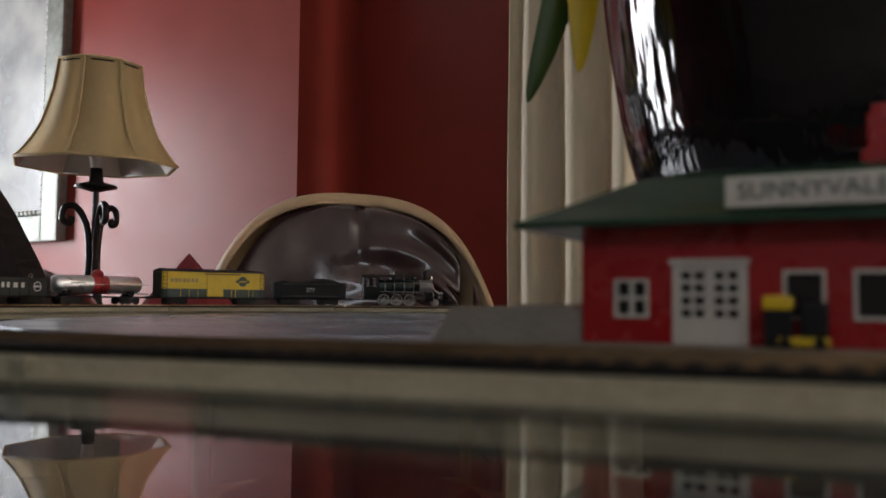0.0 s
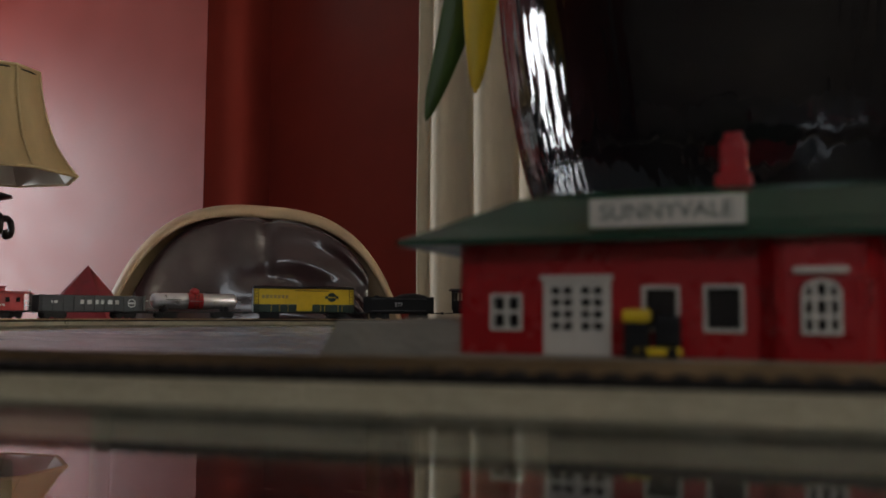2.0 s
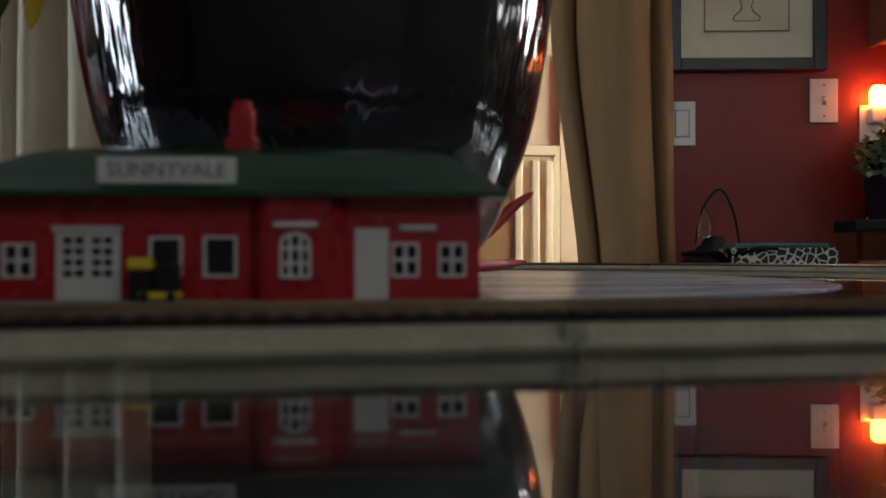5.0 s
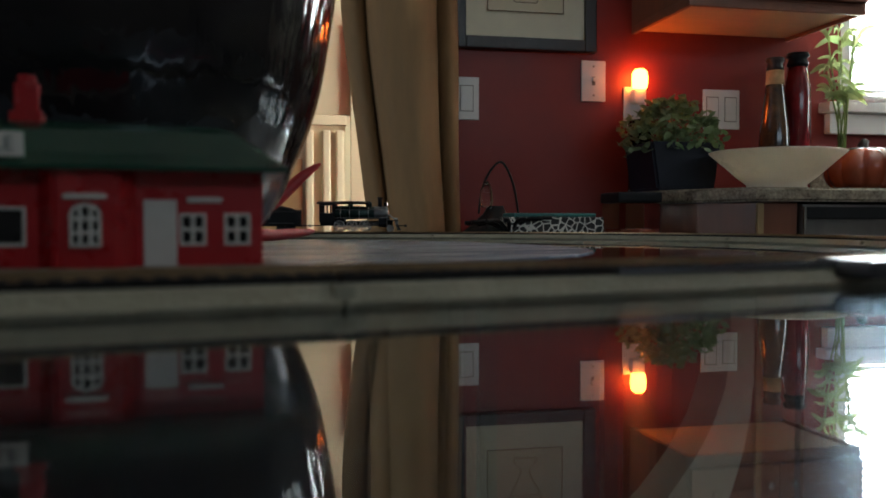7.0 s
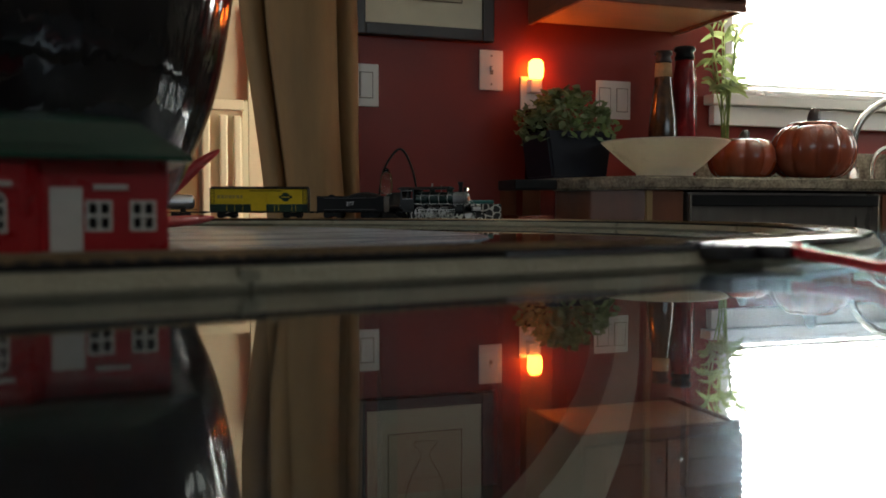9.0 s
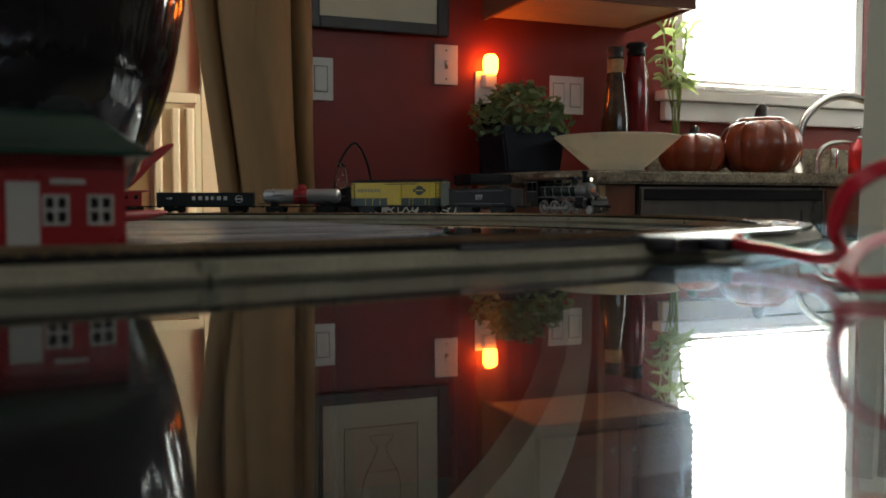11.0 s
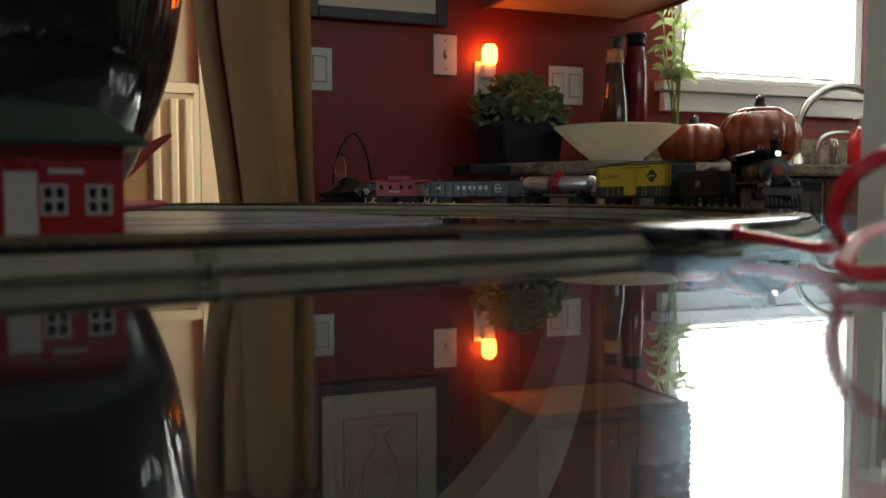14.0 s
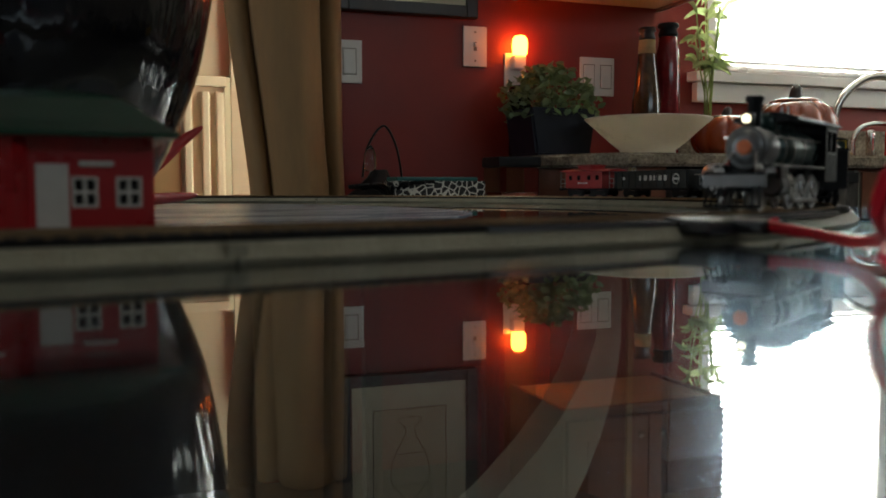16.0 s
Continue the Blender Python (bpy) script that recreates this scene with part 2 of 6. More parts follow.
def leopard():
    m = mat("leopard_print_paper", (0.62, 0.60, 0.56), 0.6, vary=0.04)
    nt = m.node_tree
    vo, ra, co = nt.nodes.new("ShaderNodeTexVoronoi"), nt.nodes.new("ShaderNodeValToRGB"), nt.nodes.new("ShaderNodeTexCoord")
    vo.feature = "DISTANCE_TO_EDGE"
    vo.inputs["Scale"].default_value = 62
    nt.links.new(co.outputs["Object"], vo.inputs["Vector"])
    ra.color_ramp.elements[0].position, ra.color_ramp.elements[1].position = 0.06, 0.10
    ra.color_ramp.elements[0].color, ra.color_ramp.elements[1].color = (0.66, 0.64, 0.58, 1), (0.012, 0.010, 0.010, 1)
    nt.links.new(vo.outputs["Distance"], ra.inputs[0])
    nt.links.new(ra.outputs[0], nt.nodes["Principled BSDF"].inputs["Base Color"])
    return m


M["leopard"] = leopard()
for node in M["leather"].node_tree.nodes:
    if node.type == "BUMP":
        node.inputs["Distance"].default_value = 0.004
for node in M["vase"].node_tree.nodes:
    if node.type == "BUMP":
        node.inputs["Distance"].default_value = 0.0019
        node.inputs["Height"].links[0].from_node.inputs["Detail"].default_value = 2.4


def haze_film(m, share, rough):
    """A dusty film on glass; its bluish gloss stands in for haze and lens glare."""
    nt = m.node_tree
    gl, mx, nz, mr = nt.nodes.new("ShaderNodeBsdfGlossy"), nt.nodes.new("ShaderNodeMixShader"), nt.nodes.new("ShaderNodeTexNoise"), nt.nodes.new("ShaderNodeMapRange")
    gl.inputs["Color"].default_value, gl.inputs["Roughness"].default_value = (0.60, 0.78, 1.0, 1), rough
    nz.inputs["Scale"].default_value, nz.inputs["Detail"].default_value = 9, 6
    mr.inputs[3].default_value, mr.inputs[4].default_value = share * 0.5, share * 1.5
    nt.links.new(nz.outputs[0], mr.inputs[0])
    nt.links.new(mr.outputs[0], mx.inputs[0])
    nt.links.new(nt.nodes["Principled BSDF"].outputs[0], mx.inputs[1])
    nt.links.new(gl.outputs[0], mx.inputs[2])
    nt.links.new(mx.outputs[0], nt.nodes["Material Output"].inputs["Surface"])


haze_film(M["glass"], 0.05, 0.20)


def translucent(m, colour, share):
    """Lets light through a thin leaf or cloth."""
    nt = m.node_tree
    out = nt.nodes["Material Output"]
    tr, mx = nt.nodes.new("ShaderNodeBsdfTranslucent"), nt.nodes.new("ShaderNodeMixShader")
    tr.inputs[0].default_value, mx.inputs[0].default_value = (*colour, 1), share
    nt.links.new(nt.nodes["Principled BSDF"].outputs[0], mx.inputs[1])
    nt.links.new(tr.outputs[0], mx.inputs[2])
    nt.links.new(mx.outputs[0], out.inputs["Surface"])


translucent(M["bamboo"], (0.52, 0.62, 0.26), 0.6)
translucent(M["foliage"], (0.22, 0.34, 0.10), 0.35)
translucent(M["leaf"], (0.16, 0.28, 0.04), 0.25)
translucent(M["yellow_leaf"], (0.80, 0.60, 0.04), 0.35)
translucent(M["bowl"], (0.85, 0.78, 0.62), 0.45)
translucent(M["shade"], (0.70, 0.52, 0.28), 0.3)
translucent(M["curtain_pale"], (0.60, 0.52, 0.38), 0.25)


# ---- mesh helpers ----
def box(bm, x0, x1, y0, y1, z0, z1, bevel=0.0):
    out = bmesh.ops.create_cube(bm, size=1, matrix=Matrix.Translation(((x0 + x1) / 2, (y0 + y1) / 2, (z0 + z1) / 2)) @ Matrix.Diagonal((x1 - x0, y1 - y0, z1 - z0, 1)))
    if bevel:
        edges = list({e for v in out["verts"] for e in v.link_edges})
        bmesh.ops.bevel(bm, geom=edges, offset=bevel, segments=2, affect="EDGES", profile=0.7)
    return bm


def rod(bm, a, b, r, r2=None, n=12, caps=True):
    a, b = Vector(a), Vector(b)
    d = b - a
    m = Matrix.Translation((a + b) / 2) @ d.to_track_quat("Z", "Y").to_matrix().to_4x4()
    bmesh.ops.create_cone(bm, cap_ends=caps, segments=n, radius1=r, radius2=r if r2 is None else r2, depth=d.length, matrix=m)
    return bm


def lathe(bm, profile, n=32, at=(0, 0, 0), wobble=None):
    rings = []
    for r, z in profile:
        ring = []
        for i in range(n):
            a = 2 * math.pi * i / n
            k = wobble(a, z) if wobble else 1
            ring.append(bm.verts.new((at[0] + r * k * math.cos(a), at[1] + r * k * math.sin(a), at[2] + z)))
        rings.append(ring)
    for lo, hi in zip(rings, rings[1:]):
        for i in range(n):
            f = bm.faces.new((lo[i], lo[(i + 1) % n], hi[(i + 1) % n], hi[i]))
            f.smooth = True
    if profile[0][0] > 1e-5:
        bm.faces.new(rings[0][::-1])
    if profile[-1][0] > 1e-5:
        bm.faces.new(rings[-1])
    return bm


def tube(bm, points, r, n=8):
    """A round bar along a line of points; r is one radius or one for each point."""
    pts = [Vector(q) for q in points]
    rings, up = [], Vector((0.13, 0.21, 0.97))
    for i, q in enumerate(pts):
        d = (pts[min(i + 1, len(pts) - 1)] - pts[max(i - 1, 0)]).normalized()
        u = d.cross(up)
        u = u.normalized() if u.length > 1e-4 else d.orthogonal().normalized()
        v = d.cross(u)
        rad = r[i] if isinstance(r, (list, tuple)) else r
        rings.append([bm.verts.new(q + rad * (math.cos(2 * math.pi * k / n) * u + math.sin(2 * math.pi * k / n) * v)) for k in range(n)])
    for lo, hi in zip(rings, rings[1:]):
        for k in range(n):
            bm.faces.new((lo[k], lo[(k + 1) % n], hi[(k + 1) % n], hi[k])).smooth = True
    bm.faces.new(rings[0][::-1])
    bm.faces.new(rings[-1])
    return bm


def spline(ctrl, n=24):
    """Catmull-Rom through the control points."""
    c = [Vector(ctrl[0])] + [Vector(q) for q in ctrl] + [Vector(ctrl[-1])]
    out = []
    for i in range(1, len(c) - 2):
        for k in range(n):
            t = k / n
            a, b, d, e = c[i - 1], c[i], c[i + 1], c[i + 2]
            out.append(0.5 * (2 * b + (d - a) * t + (2 * a - 5 * b + 4 * d - e) * t * t + (3 * b - a - 3 * d + e) * t ** 3))
    out.append(c[-2])
    return out


def grid(bm, fn, nu, nv, close_u=False):
    """A sheet of nu x nv points given by fn(u, v), u and v from 0 to 1."""
    vs = [[bm.verts.new(fn(i / (nu if close_u else nu - 1), j / (nv - 1))) for j in range(nv)] for i in range(nu)]
    for i in range(nu if close_u else nu - 1):
        for j in range(nv - 1):
            k = (i + 1) % nu
            bm.faces.new((vs[i][j], vs[k][j], vs[k][j + 1], vs[i][j + 1])).smooth = True
    return vs


def prism(bm, outline, y0, y1):
    """An outline in x and z, given depth from y0 to y1."""
    a, b = [bm.verts.new((x, y0, z)) for x, z in outline], [bm.verts.new((x, y1, z)) for x, z in outline]
    bm.faces.new(a)
    bm.faces.new(b[::-1])
    for i in range(len(a)):
        j = (i + 1) % len(a)
        bm.faces.new((a[i], b[i], b[j], a[j]))
    return bm


def mesh(name, bm, material):
    bmesh.ops.recalc_face_normals(bm, faces=bm.faces)
    me = bpy.data.meshes.new(name)
    bm.to_mesh(me)
    bm.free()
    me.materials.append(material)
    return me


def part(name, bm, material, parent, label="", at=None):
    """One mesh object under a thing or under a part."""
    ob = new(name, mesh(name, bm, material) if isinstance(bm, bmesh.types.BMesh) else bm)
    ob.parent = parent
    if at is not None:
        ob.matrix_basis = at
    if label:
        ob["label"] = label
    return ob


def thing(name, label, category, at=None, group=""):
    ob = tagged(new(name), label, category, group)
    if at is not None:
        ob.matrix_basis = at
    return ob


def solid(name, bm, material, label, category="", kind="", at=None, group=""):
    ob = tagged(new(name, mesh(name, bm, material)), label, category, group, kind)
    if at is not None:
        ob.matrix_basis = at
    return ob


def smooth(ob, thick=0.0, sub=0):
    if sub:
        ob.modifiers.new("round", "SUBSURF").levels = sub
        ob.modifiers["round"].render_levels = sub
    if thick:
        ob.modifiers.new("thickness", "SOLIDIFY").thickness = thick
    return ob


def letters(text, size, material, name, parent, at, label=""):
    cu = bpy.data.curves.new(name, "FONT")
    cu.body, cu.size, cu.extrude, cu.align_x, cu.align_y = text, size, 0.00015, "CENTER", "CENTER"
    tmp = bpy.data.objects.new(name, cu)
    scene.collection.objects.link(tmp)
    me = bpy.data.meshes.new_from_object(tmp.evaluated_get(bpy.context.evaluated_depsgraph_get()))
    bpy.data.objects.remove(tmp)
    me.materials.clear()
    me.materials.append(material)
    return part(name, me, material, parent, label, at)


B = bmesh.new


# ---- structure ----
def wall_piece(name, x0, x1, y0, y1, z0=FLOOR, z1=CEIL, holes=(), axis="x", material="wall", label="dark red painted wall"):
    """A wall with thickness; holes are (from, to, bottom, top) along its axis."""
    bm = B()
    lo, hi = (x0, x1) if axis == "x" else (y0, y1)

    def add(a, b, za, zb):
        if b - a > 1e-4 and zb - za > 1e-4:
            box(bm, a, b, y0, y1, za, zb) if axis == "x" else box(bm, x0, x1, a, b, za, zb)

    at = lo
    for a, b, za, zb in sorted(holes):
        add(at, a, z0, z1)
        add(a, b, z0, za)
        add(a, b, zb, z1)
        at = b
    add(at, hi, z0, z1)
    return solid(name, bm, M[material], label, "wall", "structure")


NW = 2.34
# wall closed below the hall opening to block hall light under the table
wall_piece("wall_north", -1.68, 3.72, NW, NW + 0.14, holes=[(-0.86, 0.42, -0.02, 1.30), (1.83, 2.63, 0.385, 1.40)])
wall_piece("wall_return", -1.80, -1.68, 2.03, NW + 0.14, axis="y")
wall_piece("wall_alcove", -3.80, -1.80, 2.03, 2.15, label="red painted wall behind the lamp")
wall_piece("wall_west", -3.92, -3.80, -2.62, 2.15, axis="y", holes=[(0.82, 1.38, -0.18, 1.08)])
# the high slot is an unseen opening, added for the south fill lamp
wall_piece("wall_south", -3.80, 3.72, -2.62, -2.50, holes=[(0.40, 3.40, 1.0, 1.50)], material="taupe", label="plain taupe painted wall")
# slot added in the unseen east wall for the kitchen fill lamp
wall_piece("wall_east", 3.60, 3.72, -2.50, NW, axis="y", holes=[(1.35, 1.81, 0.45, 1.15)], material="taupe", label="plain taupe painted wall")
wall_piece("wall_hall_back", -1.20, 1.20, 3.60, 3.70, material="hall", label="cream hall wall")
wall_piece("wall_hall_west", -1.20, -1.10, NW + 0.14, 3.60, axis="y", material="hall", label="cream hall wall")
# unseen slot, made only to hold the hall fill lamp
wall_piece("wall_hall_east", 1.10, 1.20, NW + 0.14, 3.60, axis="y", holes=[(2.52, 2.92, -0.3, 1.1)], material="hall", label="cream hall wall")
solid("floor", box(B(), -3.92, 3.72, -2.62, 3.70, FLOOR - 0.1, FLOOR), M["floor"], "dark brown carpeted floor", "floor", "structure")
solid("ceiling", box(B(), -3.92, 3.72, -2.62, 3.70, CEIL, CEIL + 0.1), M["ceiling"], "off-white ceiling", "ceiling", "structure")
solid("ground", box(B(), -400, 400, -400, 400, FLOOR - 0.6, FLOOR - 0.5), M["roadbed"], "plain ground outside the house", "ground", "structure")
solid("backdrop", box(B(), 0.9, 4.6, 3.95, 4.0, -0.6, 2.6), M["outdoors"], "bright overcast daylight outside the window", "backdrop", "structure")


# added dark panel, hides the red wall seen through the glass tabletop
solid("dark_filler_panel", box(B(), -0.86, 0.42, NW - 0.012, NW - 0.001, FLOOR, -0.025, 0.002), M["dark_wood"], "added dark panel that keeps the view below the hall opening dark", "panel", "structure")


def kitchen_window():
    w = tagged(new("window_1"), "bright kitchen window with lowered white blinds", "window", kind="structure")
    y = NW + 0.05
    for nm, dims in (("window_frame", (1.83, 1.865, NW + 0.002, y + 0.06, 0.385, 1.40)), ("window_frame", (2.595, 2.63, NW + 0.002, y + 0.06, 0.385, 1.40)),
                     ("window_frame", (1.865, 2.595, y, y + 0.06, 0.385, 0.42)), ("window_frame", (1.865, 2.595, y, y + 0.06, 1.365, 1.40))):
        part(nm, box(B(), *dims, 0.003), M["trim"], w)
    part("window_sill", box(B(), 1.755, 2.72, NW - 0.055, NW - 0.002, 0.352, 0.382, 0.004), M["trim"], w, "white painted sill")
    part("apron", box(B(), 1.775, 2.70, NW - 0.03, NW - 0.002, 0.290, 0.350, 0.004), M["trim"], w)
    bm = B()
    rod(bm, (1.87, NW + 0.028, 0.402), (2.59, NW + 0.028, 0.402), 0.011, n=10)
    part("bottom_rail", bm, M["slat"], w)
    slat = mesh("slat", box(B(), -0.36, 0.36, -0.012, 0.012, -0.0008, 0.0008), M["slat"])
    for i in range(40):
        part("slat", slat, None, w, at=pose(2.23, NW + 0.028, 0.425 + i * 0.024, -24))
    for x in (1.98, 2.48):
        bm = B()
        tube(bm, [(x + 0.02 * math.cos(a), NW + 0.012, 0.398 + 0.012 * math.sin(a)) for a in np.linspace(0, 2 * math.pi, 14)], 0.0022, 6)
        part("cord", bm, M["slat"], w)


kitchen_window()


def curtain(name, x0, x1, y, z0, z1, folds, depth, material, label, lean=0.0):
    def sheet(u, v):
        x = x0 + (x1 - x0) * u
        z = z1 + (z0 - z1) * v
        amp = depth * (0.75 + 0.25 * v)
        ph = folds * 2 * math.pi * u + 0.5 * math.sin(3.1 * u)
        pull = 1 - lean * math.sin(math.pi * min(1, v * 1.15)) * 0.5
        return (x0 + (x - x0) * pull + 0.004 * math.sin(9 * v + 5 * u), y + amp * math.sin(ph) + 0.012 * math.sin(17 * u + 2 * v), z)
    bm = B()
    grid(bm, sheet, 150, 26)
    ob = solid(name, bm, M[material], label, "curtain", group="curtains at the passage")
    return smooth(ob, 0.004)




def heavy_curtain():
    """Three deep folds; the outer one swings in towards the wall at the hem."""
    folds = ((0.0, 0.22, 0.035, 0.060), (0.22, 0.80, 0.070, 0.0), (0.80, 1.0, 0.050, 0.025))

    def sheet(u, v):
        z = 1.42 + (FLOOR + 0.02 - 1.42) * v
        drop = min(1, max(0, (0.62 - z) / 0.62))
        left, right = 0.330 + 0.070 * drop ** 1.3, 0.629 + 0.016 * drop
        for a, b, depth, back in folds:
            if u <= b or b == 1.0:
                w = min(1, max(0, (u - a) / (b - a)))
                break
        bulge = math.sin(math.pi * w) ** 0.55
        y = 2.262 + back - depth * bulge + 0.004 * noise.noise((u * 9, z * 3, 1.0)) + 0.001 * math.sin(31 * u + 2 * z)
        return (left + (right - left) * u + 0.004 * math.sin(7 * z + 4 * u), y, z)

    bm = B()
    grid(bm, sheet, 160, 30)
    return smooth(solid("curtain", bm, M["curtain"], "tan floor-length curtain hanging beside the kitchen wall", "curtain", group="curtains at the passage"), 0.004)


heavy_curtain()
curtain("curtain", -1.085, -0.70, 2.235, FLOOR + 0.02, 1.42, 3.1, 0.030, "curtain_pale", "floor-length curtain in deep folds, its side light put into a paler colour")
rodbm = B()
rod(rodbm, (-1.25, 2.235, 1.45), (0.80, 2.235, 1.45), 0.014)
for x in (-1.25, 0.80):
    bmesh.ops.create_uvsphere(rodbm, u_segments=12, v_segments=8, radius=0.03, matrix=Matrix.Translation((x, 2.235, 1.45)))
for x in (-1.18, 0.74):
    rod(rodbm, (x, 2.235, 1.45), (x, NW, 1.45), 0.008)
solid("curtain_rod", rodbm, M["iron"], "dark iron curtain rod with round ends", "curtain rod")


def hall_door():
    d = tagged(new("door_1"), "cream panelled door standing in the hall", "door", kind="structure")
    y, k = 2.93, 1.115

    def piece(nm, material, x0, x1, y0, y1, z0, z1, bevel=0.0):
        part(nm, box(B(), 0.0965 + (x0 - 0.0965) * k, 0.0965 + (x1 - 0.0965) * k, y + y0, y + y1, z0 if z0 < -0.5 else 0.02 + (z0 - 0.02) * k, 0.02 + (z1 - 0.02) * k, bevel), M[material], d)

    piece("door_leaf", "door", -0.62, 0.368, 0, 0.035, FLOOR + 0.01, 0.315, 0.003)
    for x in (0.352, 0.312, 0.262):
        piece("moulding", "door", x - 0.012, x + 0.012, -0.018, 0, FLOOR + 0.02, 0.30, 0.006)
    piece("panel", "door_panel", -0.50, 0.242, -0.010, -0.001, FLOOR + 0.12, 0.215, 0.006)
    piece("top_rail", "door", -0.62, 0.372, -0.012, 0.045, 0.316, 0.345, 0.004)
    rib = mesh("rib", box(B(), -0.10, 0.10, -0.004, 0.004, -0.0039, 0.0039), M["hall"])
    for i in range(48):
        part("rib", rib, None, d, at=pose(0.518, y - 0.0130, -0.315 + i * 0.0139))
    piece("rib_backing", "hall", 0.385, 0.565, -0.015, 0.01, FLOOR + 0.01, 0.62)
    piece("transom", "hall", -0.62, 0.384, 0.004, 0.03, 0.347, 1.10)


hall_door()


# ---- table ----
TURN = 0.2044
TC = math.cos(TURN), math.sin(TURN)


def turned(x, y):
    return x * TC[0] - y * TC[1], x * TC[1] + y * TC[0]


TABLE = pose(0, 0, 0, rz=math.degrees(TURN))


def table():
    t = thing("dining_table", "large clear glass dining table on curved cream legs", "table", TABLE)
    top = part("tabletop", box(B(), -0.86, 0.945, -0.17, 1.44, -0.012, 0.0, 0.003), M["glass"], t, "clear polished glass top")
    top.visible_shadow = False
    for side in (-1, 1):
        pts = []
        for k in range(26):
            z = -0.013 + k / 25 * (FLOOR + 0.013)
            d = max(0, -z - 0.12)
            pts.append((0.06 + side * ((0.592 if side > 0 else 0.635) - (2.1 * d * d if d < 0.25 else 0.131 + 0.38 * (d - 0.25))), z))
        # the outer face keeps its curve, the inner one flares towards the foot
        thick = [min(0.13, 0.012 + 2.4 * max(0, -z - 0.09) ** 2) for _, z in pts]
        leg = None
        for i, (y0, y1, cut) in enumerate(((0.606, 0.640, 0.0), (0.6000, 0.6055, -0.004), (0.5940, 0.5995, -0.008))):
            bm = B()
            prism(bm, [(x + side * (0.023 - cut), z) for x, z in pts] + [(x + side * (0.023 - th + cut), z) for (x, z), th in reversed(list(zip(pts, thick)))], y0, y1)
            if leg is None:
                leg = part("leg", bm, M["cream"], t, "curved cream lacquered leg")
            else:
                part("edge_moulding", bm, M["cream"], leg)
    part("foot_plate", box(B(), -0.30, 0.42, 0.50, 0.78, FLOOR, FLOOR + 0.04, 0.01), M["cream"], t)


table()

bm = B()
sheet_pts = []
for k in range(64):
    a = 2 * math.pi * k / 64
    sheet_pts.append((0.010 + 0.52 * math.copysign(abs(math.cos(a)) ** 0.75, math.cos(a)), 0.795 + 0.42 * math.copysign(abs(math.sin(a)) ** 0.75, math.sin(a))))
lo, hi = [bm.verts.new((x, y, 0.0002)) for x, y in sheet_pts], [bm.verts.new((x, y, 0.0010)) for x, y in sheet_pts]
bm.faces.new(hi)
bm.faces.new(lo[::-1])
for k in range(64):
    bm.faces.new((lo[k], lo[(k + 1) % 64], hi[(k + 1) % 64], hi[k]))
solid("table_mat", bm, M["mat_sheet"], "pale grey satin plastic mat lying on the glass inside the track, bluish sheen painted in", "table mat", at=TABLE)

# ---- railway track: an oval of half-circles and straights ----
XL, XC, YC, RAD = -0.1735, 0.2660, 0.7729, 0.5627
STRAIGHT, BEND = XC - XL, math.pi * RAD
LOOP = 2 * (STRAIGHT + BEND)


def along(s):
    """Place and heading on the oval after s metres, clockwise from the start of the far straight, in the table's turned axes."""
    s %= LOOP
    if s < STRAIGHT:
        return XL + s, YC + RAD, 0.0
    if s < STRAIGHT + BEND:
        a = (s - STRAIGHT) / RAD
        return XC + RAD * math.sin(a), YC + RAD * math.cos(a), -a
    if s < 2 * STRAIGHT + BEND:
        return XC - (s - STRAIGHT - BEND), YC - RAD, -math.pi
    a = (s - 2 * STRAIGHT - BEND) / RAD
    return XL - RAD * math.sin(a), YC - RAD * math.cos(a), -math.pi - a


def swept(bm, profile, s0, s1, step=0.02):
    n = max(2, int((s1 - s0) / step) + 1)
    rows = []
    for i in range(n):
        x, y, h = along(s0 + (s1 - s0) * i / (n - 1))
        rows.append([bm.verts.new((x - math.sin(h) * o, y + math.cos(h) * o, z)) for o, z in profile])
    for a, b in zip(rows, rows[1:]):
        for k in range(len(profile)):
            j = (k + 1) % len(profile)
            bm.faces.new((a[k], a[j], b[j], b[k]))
    bm.faces.new(rows[0])
    bm.faces.new(rows[-1][::-1])


